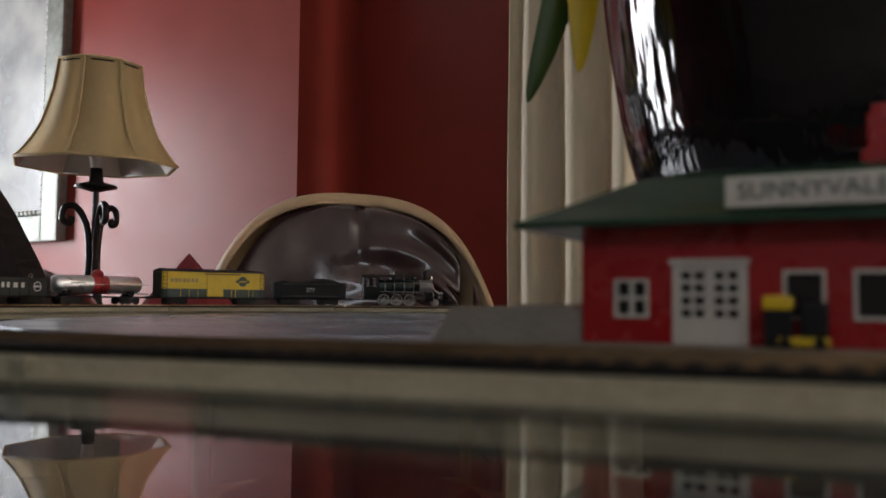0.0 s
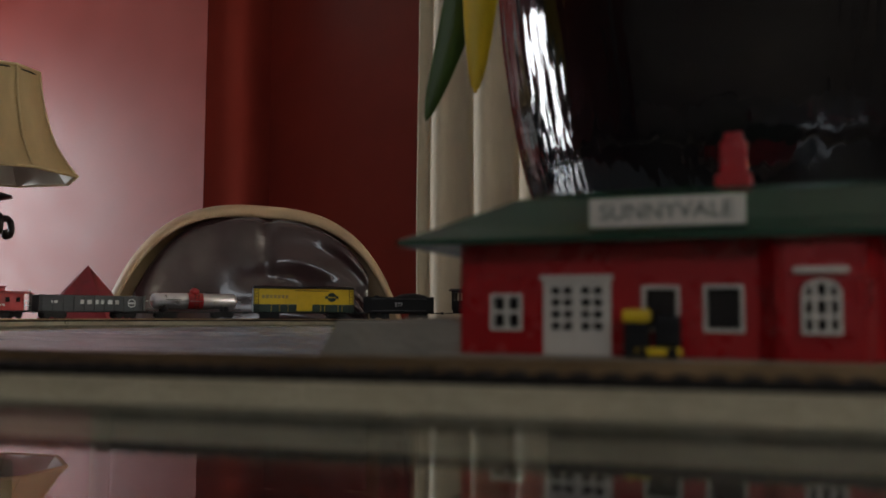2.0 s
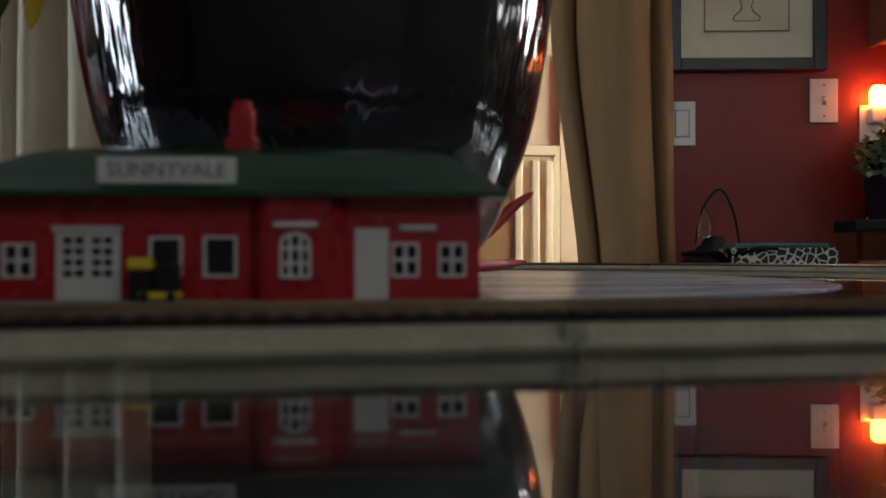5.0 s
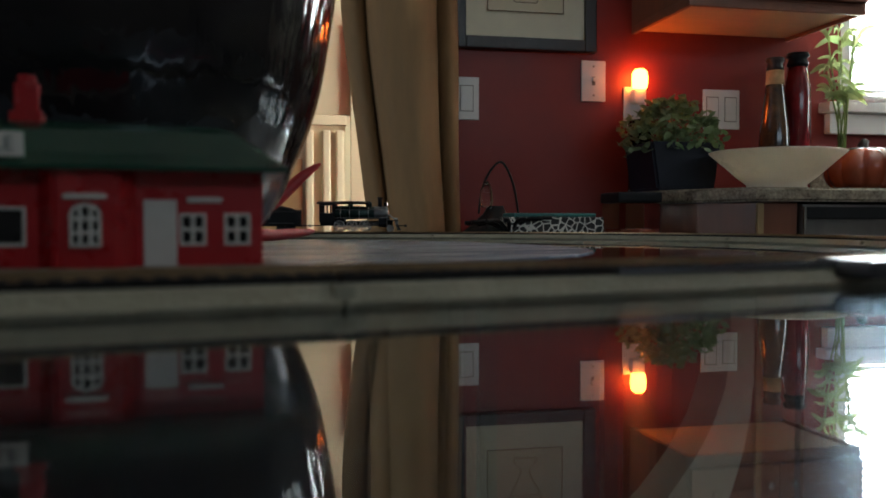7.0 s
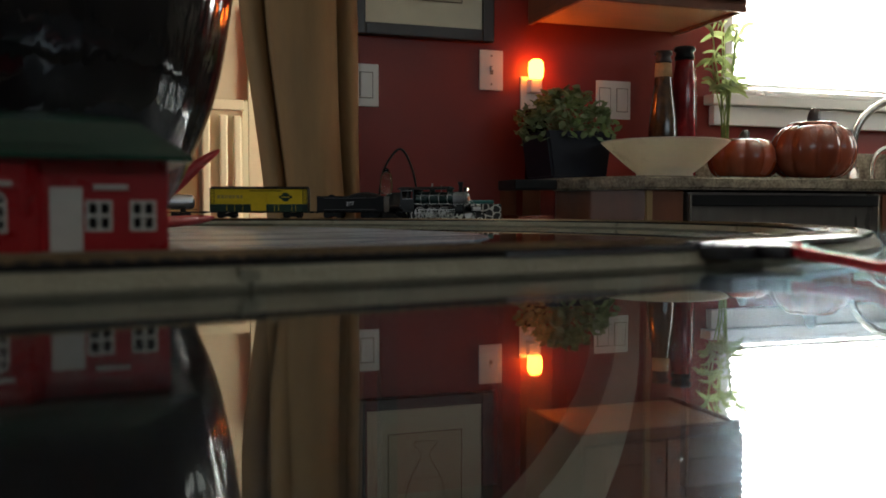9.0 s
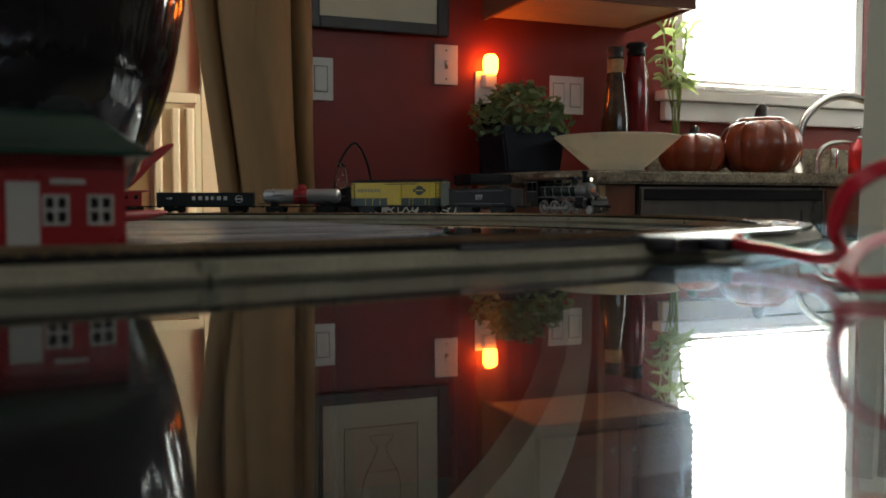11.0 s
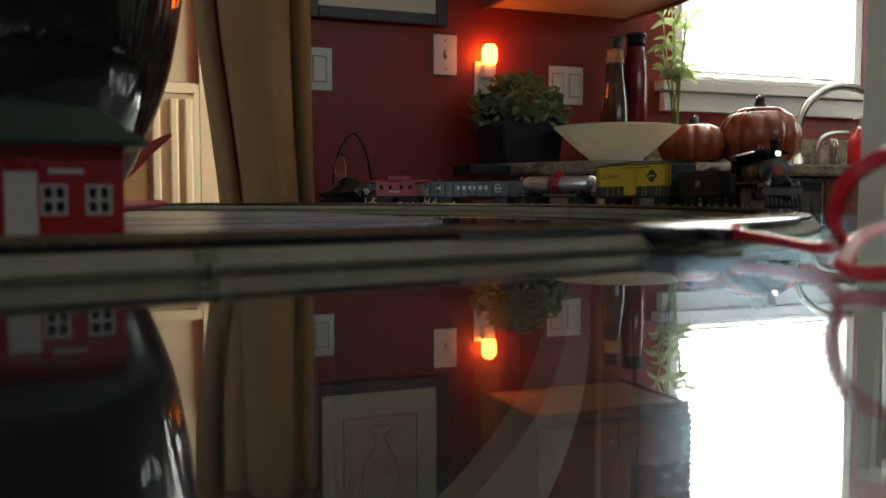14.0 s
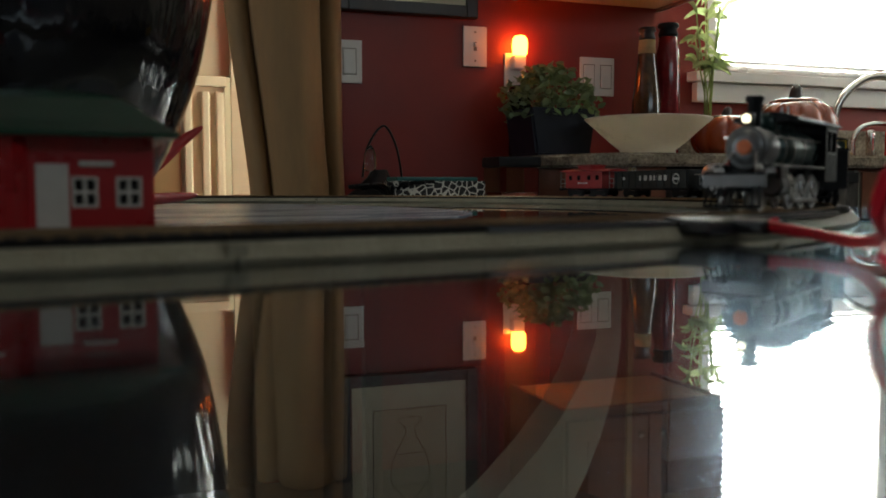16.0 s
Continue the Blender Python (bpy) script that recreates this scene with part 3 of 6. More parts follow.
def track():
    t = thing("toy_railway_track", "oval toy railway track on grey moulded roadbed lying on the glass", "toy track", TABLE)
    bed = [(-0.0212, 0.0), (0.0212, 0.0), (0.0226, 0.0016), (0.0186, 0.0060), (0.0170, 0.0063), (-0.0170, 0.0063), (-0.0186, 0.0060), (-0.0226, 0.0016)]
    n = 18
    for i in range(n):
        bm = B()
        swept(bm, bed, LOOP * i / n + 0.0004 + 0.10, LOOP * (i + 1) / n - 0.0004 + 0.10)
        part("roadbed_section", bm, M["roadbed"], t)
    for off in (-0.00825, 0.00825):
        for i in range(n):
            bm = B()
            swept(bm, [(off - 0.0009, 0.0075), (off + 0.0009, 0.0075), (off + 0.0009, 0.0079), (off + 0.00025, 0.0082), (off + 0.00038, 0.0099), (off - 0.00038, 0.0099), (off - 0.00025, 0.0082), (off - 0.0009, 0.0079)],
                  LOOP * i / n + 0.0002 + 0.10, LOOP * (i + 1) / n - 0.0002 + 0.10)
            part("rail", bm, M["rail"], t)
    bm = B()
    swept(bm, [(-0.0156, 0.0062), (0.0156, 0.0062), (0.0152, 0.0072), (-0.0152, 0.0072)], 0.0, LOOP - 0.0005)
    part("track_web", bm, M["tie_bed"], t, "brown moulded track web")
    # continuous dark strips: tie ends with their shadow line painted in
    for lo, hi in ((-0.0169, -0.0157), (0.0157, 0.0169)):
        for i in range(n):
            bm = B()
            swept(bm, [(lo, 0.0062), (hi, 0.0062), (hi, 0.0083), (lo, 0.0083)], LOOP * i / n + 0.1009, LOOP * (i + 1) / n + 0.0991)
            part("tie_shadow_edge", bm, M["tie"], t, "dark edge strip for the tie ends and their shadow line")
    tie = mesh("tie", box(B(), -0.0015, 0.0015, -0.0171, 0.0171, 0.0061, 0.0086, 0.0003), M["tie"])
    rest = B()
    total = int(LOOP / 0.0058)
    near = STRAIGHT + BEND + STRAIGHT / 2
    for i in range(total):
        s = LOOP * i / total
        x, y, h = along(s)
        m = Matrix.Translation((x, y, 0)) @ Matrix.Rotation(h, 4, "Z")
        if -0.70 < s - near < 0.40:
            part("tie", tie, None, t, at=m)
        else:
            bmesh.ops.create_cube(rest, size=1, matrix=m @ Matrix.Translation((0, 0, 0.0069)) @ Matrix.Diagonal((0.0026, 0.0316, 0.0017, 1)))
    tagged(part("ties", rest, M["tie"], t), kind="stuff")
    # joiner nubs at the section ends
    for i in range(n):
        x, y, h = along(LOOP * i / n + 0.10)
        for o in (-0.0205, 0.0205):
            part("clip", box(B(), -0.0028, 0.0028, -0.0016, 0.0016, 0.0022, 0.0062, 0.0006), M["roadbed"], t, at=Matrix.Translation((x, y, 0)) @ Matrix.Rotation(h, 4, "Z") @ Matrix.Translation((0, o, 0)))
    # power terminal on the near bend
    s = near - STRAIGHT / 2 - 0.084
    x, y, h = along(s)
    m = Matrix.Translation((x, y, 0)) @ Matrix.Rotation(h, 4, "Z")
    bm = B()
    swept(bm, [(-0.0165, 0.0064), (0.0190, 0.0064), (0.0188, 0.0080), (-0.0163, 0.0080)], s - 0.10, s + 0.10, 0.008)
    part("terminal_plate", bm, M["plate_black"], t, "glossy black plastic terminal track piece")
    # added strip, tilted so that it mirrors the window as a highlight
    bm = B()
    swept(bm, [(0.0102, 0.0066), (0.0208, 0.0066), (0.0206, 0.0088), (0.0104, 0.0094)], s - 0.15, s + 0.01, 0.008)
    part("highlight_strip", bm, M["plate_black"], t, "added sloping black strip that catches the window highlight on the terminal track piece")
    part("terminal_block", box(B(), -0.030, 0.014, 0.019, 0.033, 0.003, 0.0088, 0.0015), M["plate_black"], t, "black plastic power terminal", at=m)
    part("terminal_plug", box(B(), -0.020, -0.002, 0.033, 0.045, 0.0035, 0.0086, 0.0012), M["plate_black"], t, at=m)
    return m @ Vector((-0.011, 0.045, 0.0068))


PLUG = Vector((*turned(*track().xy), 0.0068))


# ---- station ----
def station():
    st = thing("toy_station", "red plastic toy station with green hipped roof and white trim", "toy building", pose(0, 0.2711, 0, rz=4.83))
    part("base", box(B(), -0.040, 0.112, -0.010, 0.066, 0.0, 0.0085, 0.0006), M["grey_plastic"], st, "grey plastic base")
    # dock on the goods end, with a ramp
    bm = B()
    prism(bm, [(-0.082, 0.0), (-0.034, 0.0), (-0.034, 0.0168), (-0.072, 0.0168)], 0.002, 0.062)
    part("loading_dock", bm, M["grey_plastic"], st, "grey plastic loading dock with sloping end")
    part("dock_hatch", box(B(), -0.058, -0.042, 0.018, 0.040, 0.0168, 0.0176, 0.0003), M["grey_plastic"], st)
    WT, Z0, Z1 = 0.0016, 0.0085, 0.0385
    holes = {"goods_door": (-0.0109, 0.0066, Z0, 0.0289), "window": [(-0.0252, -0.0165, 0.0146, 0.0242), (0.0142, 0.0234, 0.0148, 0.0261), (0.0289, 0.0383, 0.0147, 0.0262), (0.0808, 0.0886, 0.0147, 0.0244), (0.0939, 0.1018, 0.0147, 0.0244)]}
    cuts = sorted(holes["window"] + [holes["goods_door"], (0.0705, 0.0800, Z0, 0.0284)])
    bm = B()
    x = -0.0335
    for a, b, za, zb in cuts:
        if x < a:
            box(bm, x, a, 0, WT, Z0, Z1)
        if za > Z0:
            box(bm, a, b, 0, WT, Z0, za)
        box(bm, a, b, 0, WT, zb, Z1)
        x = b
    box(bm, x, 0.1055, 0, WT, Z0, Z1)
    bmesh.ops.remove_doubles(bm, verts=bm.verts, dist=1e-6)
    part("front_wall", bm, M["red_plastic"], st)
    part("back_wall", box(B(), -0.0335, 0.1055, 0.054, 0.0556, Z0, Z1), M["red_plastic"], st)
    part("end_wall", box(B(), -0.0335, -0.0319, WT, 0.054, Z0, Z1), M["red_plastic"], st)
    part("end_wall", box(B(), 0.1039, 0.1055, WT, 0.054, Z0, Z1), M["red_plastic"], st)
    # bay with splayed sides
    bm = B()
    out = [(0.0415, 0.0), (0.0462, -0.0062), (0.0638, -0.0062), (0.0685, 0.0)]
    lo, hi = [bm.verts.new((x, y, Z0)) for x, y in out], [bm.verts.new((x, y, Z1)) for x, y in out]
    for i in range(3):
        bm.faces.new((lo[i], lo[i + 1], hi[i + 1], hi[i]))
    bm.faces.new(hi)
    bm.faces.new(lo[::-1])
    bm.faces.new((lo[0], hi[0], hi[3], lo[3]))
    bmesh.ops.bevel(bm, geom=[e for e in bm.edges if abs(e.verts[0].co.z - e.verts[1].co.z) > 0.01 and e.verts[0].co.y < -0.003], offset=0.0008, segments=3, affect="EDGES")
    part("bay", bm, M["red_plastic"], st)

    def window(a, b, za, zb, cols, rows, y=0.0, arch=False, dark=False):
        w = part("window", box(B(), a + 0.0004, b - 0.0004, y + 0.0012, y + 0.0016, za + 0.0004, zb - 0.0004), M["pane"], st, "white-framed window with dark panes")
        t = 0.00085
        bm = B()
        if arch:
            box(bm, a, a + t, y - 0.0006, y + 0.0011, za, zb - 0.003)
            box(bm, b - t, b, y - 0.0006, y + 0.0011, za, zb - 0.003)
            c, r = (a + b) / 2, (b - a) / 2
            pts = [(c + r * math.cos(q), zb - 0.003 + 0.0034 * math.sin(q)) for q in np.linspace(0, math.pi, 12)]
            ins = [(c + (r - t) * math.cos(q), zb - 0.003 + 0.0024 * math.sin(q)) for q in np.linspace(math.pi, 0, 12)]
            prism(bm, pts + ins, y - 0.0006, y + 0.0011)
        else:
            box(bm, a, a + t, y - 0.0006, y + 0.0011, za, zb)
            box(bm, b - t, b, y - 0.0006, y + 0.0011, za, zb)
            box(bm, a + t, b - t, y - 0.0006, y + 0.0011, zb - t, zb)
        box(bm, a + t, b - t, y - 0.0006, y + 0.0011, za, za + t)
        part("frame", bm, M["white_plastic"], w)
        bm = B()
        for i in range(1, cols):
            q = a + (b - a) * i / cols
            box(bm, q - 0.0005, q + 0.0005, y - 0.0003, y + 0.0011, za + t, zb - t)
        for j in range(1, rows):
            q = za + (zb - za) * j / rows
            box(bm, a + t, b - t, y - 0.0004, y + 0.0010, q - 0.0005, q + 0.0005)
        if cols > 1 or rows > 1:
            part("glazing_cross", bm, M["white_plastic"], w)
        return w

    for i, (a, b, za, zb) in enumerate(holes["window"]):
        window(a, b, za, zb, 1 if i in (1, 2) else 2, 1 if i in (1, 2) else 2)
    window(0.0507, 0.0592, 0.0146, 0.0268, 3, 3, -0.0076, True)
    # goods door: planked lower leaf and two blocks of small panes
    a, b, za, zb = holes["goods_door"]
    d = part("goods_door", box(B(), a, b, -0.0004, 0.0012, za, zb, 0.0003), M["white_plastic"], st, "white goods door with small dark panes")
    for side in (0, 1):
        for i in range(2):
            for j in range(4):
                x = a + 0.0024 + side * 0.0077 + i * 0.0031
                z = zb - 0.0031 - j * 0.0030
                part("pane", box(B(), x, x + 0.0021, -0.0008, -0.0004, z - 0.0018, z), M["pane"], d)
    part("centre_strip", box(B(), (a + b) / 2 - 0.0004, (a + b) / 2 + 0.0004, -0.0009, -0.0004, za, zb - 0.0015), M["white_plastic"], d)
    part("lintel", box(B(), a - 0.0006, b + 0.0006, -0.0014, -0.0004, zb - 0.0014, zb), M["white_plastic"], d)
    part("door", box(B(), 0.0705, 0.0800, -0.0006, 0.0010, Z0, 0.0284, 0.0003), M["white_plastic"], st, "plain white door")
    part("lintel", box(B(), 0.0491, 0.0607, -0.0082, -0.0062, 0.0284, 0.0299, 0.0003), M["white_plastic"], st)
    part("lintel", box(B(), 0.0831, 0.0933, -0.0018, 0.0, 0.0277, 0.0293, 0.0003), M["white_plastic"], st)
    # hipped roof with flared eaves
    bm = B()
    x0, x1, y0, y1 = -0.0480, 0.1125, -0.0105, 0.066

    def ring(d, z):
        return [bm.verts.new(q) for q in ((x0 + d, y0 + d * 0.62, z), (x1 - d * 0.55, y0 + d * 0.62, z), (x1 - d * 0.55, y1 - d * 0.62, z), (x0 + d, y1 - d * 0.62, z))]

    rings = [ring(0.0, 0.0366), ring(0.0, 0.0380), ring(0.010, 0.0418), ring(0.0275, 0.0495), ring(0.036, 0.0515), ring(0.054, 0.0535)]
    for lo, hi in zip(rings, rings[1:]):
        for i in range(4):
            bm.faces.new((lo[i], lo[(i + 1) % 4], hi[(i + 1) % 4], hi[i]))
    bm.faces.new(rings[0][::-1])
    bm.faces.new(rings[-1])
    part("roof", bm, M["green_plastic"], st, "dark green plastic hipped roof")
    part("sign_post", box(B(), 0.020, 0.022, -0.006, 0.004, 0.0402, 0.0440), M["green_plastic"], st)
    sign = part("name_board", box(B(), 0.0031, 0.0393, -0.0092, -0.0080, 0.0400, 0.0469, 0.0003), M["white_plastic"], st, "white name board")
    letters("SUNNYVALE", 0.0056, M["ink"], "lettering", sign, Matrix.Translation((0.0212, -0.0094, 0.0434)) @ Matrix.Rotation(radians(90), 4, "X"), "dark raised letters")
    bm = B()
    box(bm, 0.0305, 0.0400, 0.022, 0.031, 0.047, 0.0565, 0.0006)
    box(bm, 0.0318, 0.0388, 0.0232, 0.0300, 0.0565, 0.0655, 0.0006)
    box(bm, 0.0328, 0.0378, 0.0240, 0.0290, 0.0655, 0.0680, 0.0005)
    part("chimney", bm, M["red_plastic"], st, "red plastic chimney")
    # goods stacked on the platform
    bm = B()
    box(bm, 0.0110, 0.0168, -0.0085, -0.0040, 0.0085, 0.0170, 0.0005)
    cart = thing("toy_luggage_cart", "tiny yellow and black luggage cart on the station platform", "toy cart", pose(0, 0.2711, 0, rz=4.83))
    part("crate", bm, M["black"], cart, "black crate")
    part("cover", box(B(), 0.0106, 0.0172, -0.0088, -0.0038, 0.0170, 0.0202, 0.0010), M["yellow"], cart, "yellow cover")
    part("deck", box(B(), 0.0140, 0.0245, -0.0096, -0.0040, 0.0092, 0.0110, 0.0004), M["yellow"], cart, "yellow cart deck")
    part("load", box(B(), 0.0180, 0.0242, -0.0085, -0.0045, 0.0110, 0.0188, 0.0012), M["black"], cart)
    for q in (0.0155, 0.0225):
        bm = B()
        rod(bm, (q, -0.0100, 0.0098), (q, -0.0092, 0.0098), 0.0013, n=10)
        part("wheel", bm, M["black"], cart)


station()


# ---- train ----
def truck(parent, x, wheels=(-0.0095, 0.0095), r=0.0052):
    tr = part("truck", box(B(), x - 0.0135, x + 0.0135, -0.0040, 0.0040, 0.0042, 0.0062, 0.0006), M["black"], parent, "black sprung bogie")
    for side in (-1, 1):
        bm = B()
        y = side * 0.0108
        prism(bm, [(x - 0.0135, 0.0040), (x - 0.0105, 0.0030), (x - 0.004, 0.0020), (x + 0.004, 0.0020), (x + 0.0105, 0.0030), (x + 0.0135, 0.0040), (x + 0.0120, 0.0066), (x + 0.0035, 0.0080), (x - 0.0035, 0.0080), (x - 0.0120, 0.0066)], min(y, y - side * 0.0012), max(y, y - side * 0.0012))
        part("side_frame", bm, M["black"], tr)
        for w in wheels:
            bm = B()
            rod(bm, (x + w, side * 0.0074, r), (x + w, side * 0.0096, r), r, n=18)
            part("wheel", bm, M["black"], tr)


def coupler(parent, x, sgn):
    bm = B()
    box(bm, min(x, x + sgn * 0.014), max(x, x + sgn * 0.014), -0.0012, 0.0012, 0.0082, 0.0100, 0.0004)
    box(bm, min(x + sgn * 0.011, x + sgn * 0.0155), max(x + sgn * 0.011, x + sgn * 0.0155), -0.0022, 0.0022, 0.0072, 0.0108, 0.0006)
    part("coupler", bm, M["black"], parent)


def car(name, label, L, ends=True):
    c = thing(name, label, "toy train car", group="toy train")
    part("underframe", box(B(), -L / 2, L / 2, -0.0105, 0.0105, 0.0082, 0.0102, 0.0005), M["black"], c)
    t = L / 2 - 0.0235
    truck(c, -t)
    truck(c, t)
    coupler(c, -L / 2, -1)
    coupler(c, L / 2, 1)
    return c


def bars(parent, name, x0, n, w, gap, z, h, side, y, material):
    """A word too small to read, as a row of plain marks."""
    for i in range(n):
        x = x0 + i * (w + gap)
        ya = side * y
        part(name, box(B(), x, x + w, min(ya, ya + side * 0.0002), max(ya, ya + side * 0.0002), z, z + h), M[material], parent)


def ladder(parent, x, y, z0, z1, n, side):
    bm = B()
    for q in (-0.0028, 0.0028):
        rod(bm, (x + q, y, z0), (x + q, y, z1), 0.00035, n=6)
    for i in range(n):
        z = z0 + (z1 - z0) * (i + 0.5) / n
        rod(bm, (x - 0.0028, y, z), (x + 0.0028, y, z), 0.0003, n=6)
    part("ladder", bm, M["black"], parent)


def boxcar():
    L = 0.1470
    c = car("toy_boxcar", "yellow toy boxcar with dark green lower band", L)
    w = 0.0165
    part("lower_body", box(B(), -L / 2, L / 2, -w, w, 0.0098, 0.0212, 0.0005), M["car_green"], c, "dark green lower body")
    part("upper_body", box(B(), -L / 2, L / 2, -w, w, 0.0214, 0.0440, 0.0005), M["yellow"], c, "yellow upper body")
    bm = B()
    prism(bm, [(-w - 0.0008, 0.0440), (w + 0.0008, 0.0440), (w + 0.0008, 0.0448), (0, 0.0474), (-w - 0.0008, 0.0448)], -L / 2 - 0.0006, L / 2 + 0.0006)
    bmesh.ops.rotate(bm, verts=bm.verts, matrix=Matrix.Rotation(radians(90), 3, "Z"))
    part("roof", bm, M["black"], c, "black ribbed roof")
    part("roof_walk", box(B(), -L / 2, L / 2, -0.0035, 0.0035, 0.0476, 0.0484, 0.0002), M["black"], c)
    rib = mesh("roof_rib", box(B(), -0.0006, 0.0006, -w, w, 0.0446, 0.0456), M["black"])
    for i in range(13):
        part("roof_rib", rib, None, c, at=pose(-L / 2 + 0.006 + i * (L - 0.012) / 12, 0, 0))
    for x in (-L / 2, L / 2):
        part("end_panel", box(B(), x - 0.0005, x + 0.0005, -w + 0.001, w - 0.001, 0.0104, 0.0436), M["car_green"], c, "ribbed dark end")
    for s in (-1, 1):
        d = part("door", box(B(), -0.0115, 0.0115, min(s * w, s * (w + 0.0014)), max(s * w, s * (w + 0.0014)), 0.0114, 0.0408, 0.0004), M["yellow"], c, "yellow sliding door")
        for i in range(7):
            z = 0.0145 + i * 0.0040
            part("door_rib", box(B(), -0.0105, 0.0105, min(s * (w + 0.0014), s * (w + 0.0019)), max(s * (w + 0.0014), s * (w + 0.0019)), z, z + 0.0009), M["yellow"], d)
        part("door_track", box(B(), -0.014, 0.036, min(s * w, s * (w + 0.0017)), max(s * w, s * (w + 0.0017)), 0.0409, 0.0419), M["black"], c)
        # side word, then the round emblem
        bars(c, "word_mark", -0.0620 if s < 0 else 0.0200, 7, 0.0042, 0.0015, 0.0300, 0.0050, s, w, "gold_ink")
        e = 0.0405 if s < 0 else -0.0405
        bm = B()
        rod(bm, (e, s * w, 0.0320), (e, s * (w + 0.0003), 0.0320), 0.0068, n=24)
        box(bm, e - 0.0098, e + 0.0098, min(s * w, s * (w + 0.0004)), max(s * w, s * (w + 0.0004)), 0.0300, 0.0340)
        part("emblem", bm, M["car_green"], c)
        part("emblem_bar", box(B(), e - 0.006, e + 0.006, min(s * (w + 0.0004), s * (w + 0.0006)), max(s * (w + 0.0004), s * (w + 0.0006)), 0.0313, 0.0327), M["yellow"], c)
        for x in (-L / 2 + 0.004, L / 2 - 0.004):
            ladder(c, x, s * (w + 0.0007), 0.0110, 0.0440, 7, s)
        seam = mesh("seam", box(B(), -0.0003, 0.0003, min(s * w, s * (w + 0.0003)), max(s * w, s * (w + 0.0003)), 0.0110, 0.0438), M["yellow"])
        for x in (-0.048, -0.036, -0.024, 0.024, 0.030, 0.050, 0.056):
            part("seam", seam, None, c, at=pose(x, 0, 0))
    return c


def tank_car():
    L = 0.1270
    c = car("toy_tank_car", "silver toy tank car with red middle band and dome", L)
    prof = [(0.0005, -0.0605), (0.0070, -0.0598), (0.0098, -0.0575), (0.0107, -0.0550), (0.0108, -0.0100), (0.0108, 0.0100), (0.0107, 0.0550), (0.0098, 0.0575), (0.0070, 0.0598), (0.0005, 0.0605)]
    bm = B()
    lathe(bm, prof, 36)
    bmesh.ops.rotate(bm, verts=bm.verts, matrix=Matrix.Rotation(radians(90), 3, "Y"))
    bmesh.ops.translate(bm, verts=bm.verts, vec=(0, 0, 0.0250))
    part("tank", bm, M["silver"], c, "silver horizontal tank")
    bm = B()
    lathe(bm, [(0.0109, -0.0105), (0.0112, -0.0105), (0.0112, 0.0105), (0.0109, 0.0105)], 36)
    bmesh.ops.rotate(bm, verts=bm.verts, matrix=Matrix.Rotation(radians(90), 3, "Y"))
    bmesh.ops.translate(bm, verts=bm.verts, vec=(0, 0, 0.0250))
    part("band", bm, M["car_red"], c, "red band")
    bm = B()
    lathe(bm, [(0.0068, 0.0330), (0.0068, 0.0395), (0.0062, 0.0412), (0.0040, 0.0420), (0.0036, 0.0432), (0.0004, 0.0436)], 24)
    part("dome", bm, M["car_red"], c, "red dome with hatch")
    part("running_board", box(B(), -L / 2, L / 2, -0.0150, 0.0150, 0.0128, 0.0140, 0.0003), M["black"], c)
    for s in (-1, 1):
        bm = B()
        rod(bm, (-L / 2, s * 0.0145, 0.0245), (L / 2, s * 0.0145, 0.0245), 0.00035, n=6)
        for x in (-0.05, -0.025, 0.025, 0.05):
            rod(bm, (x, s * 0.0145, 0.0140), (x, s * 0.0145, 0.0245), 0.0003, n=6)
        part("handrail", bm, M["steel"], c)
        part("name_strip", box(B(), -0.042, -0.022, min(s * 0.0108, s * 0.0111), max(s * 0.0108, s * 0.0111), 0.0258, 0.0270), M["ink"], c)
        ladder(c, 0.0, s * 0.0135, 0.0140, 0.0350, 5, s)
    for x in (-0.043, 0.043):
        part("saddle", box(B(), x - 0.004, x + 0.004, -0.009, 0.009, 0.0102, 0.0170, 0.0005), M["black"], c)
    return c


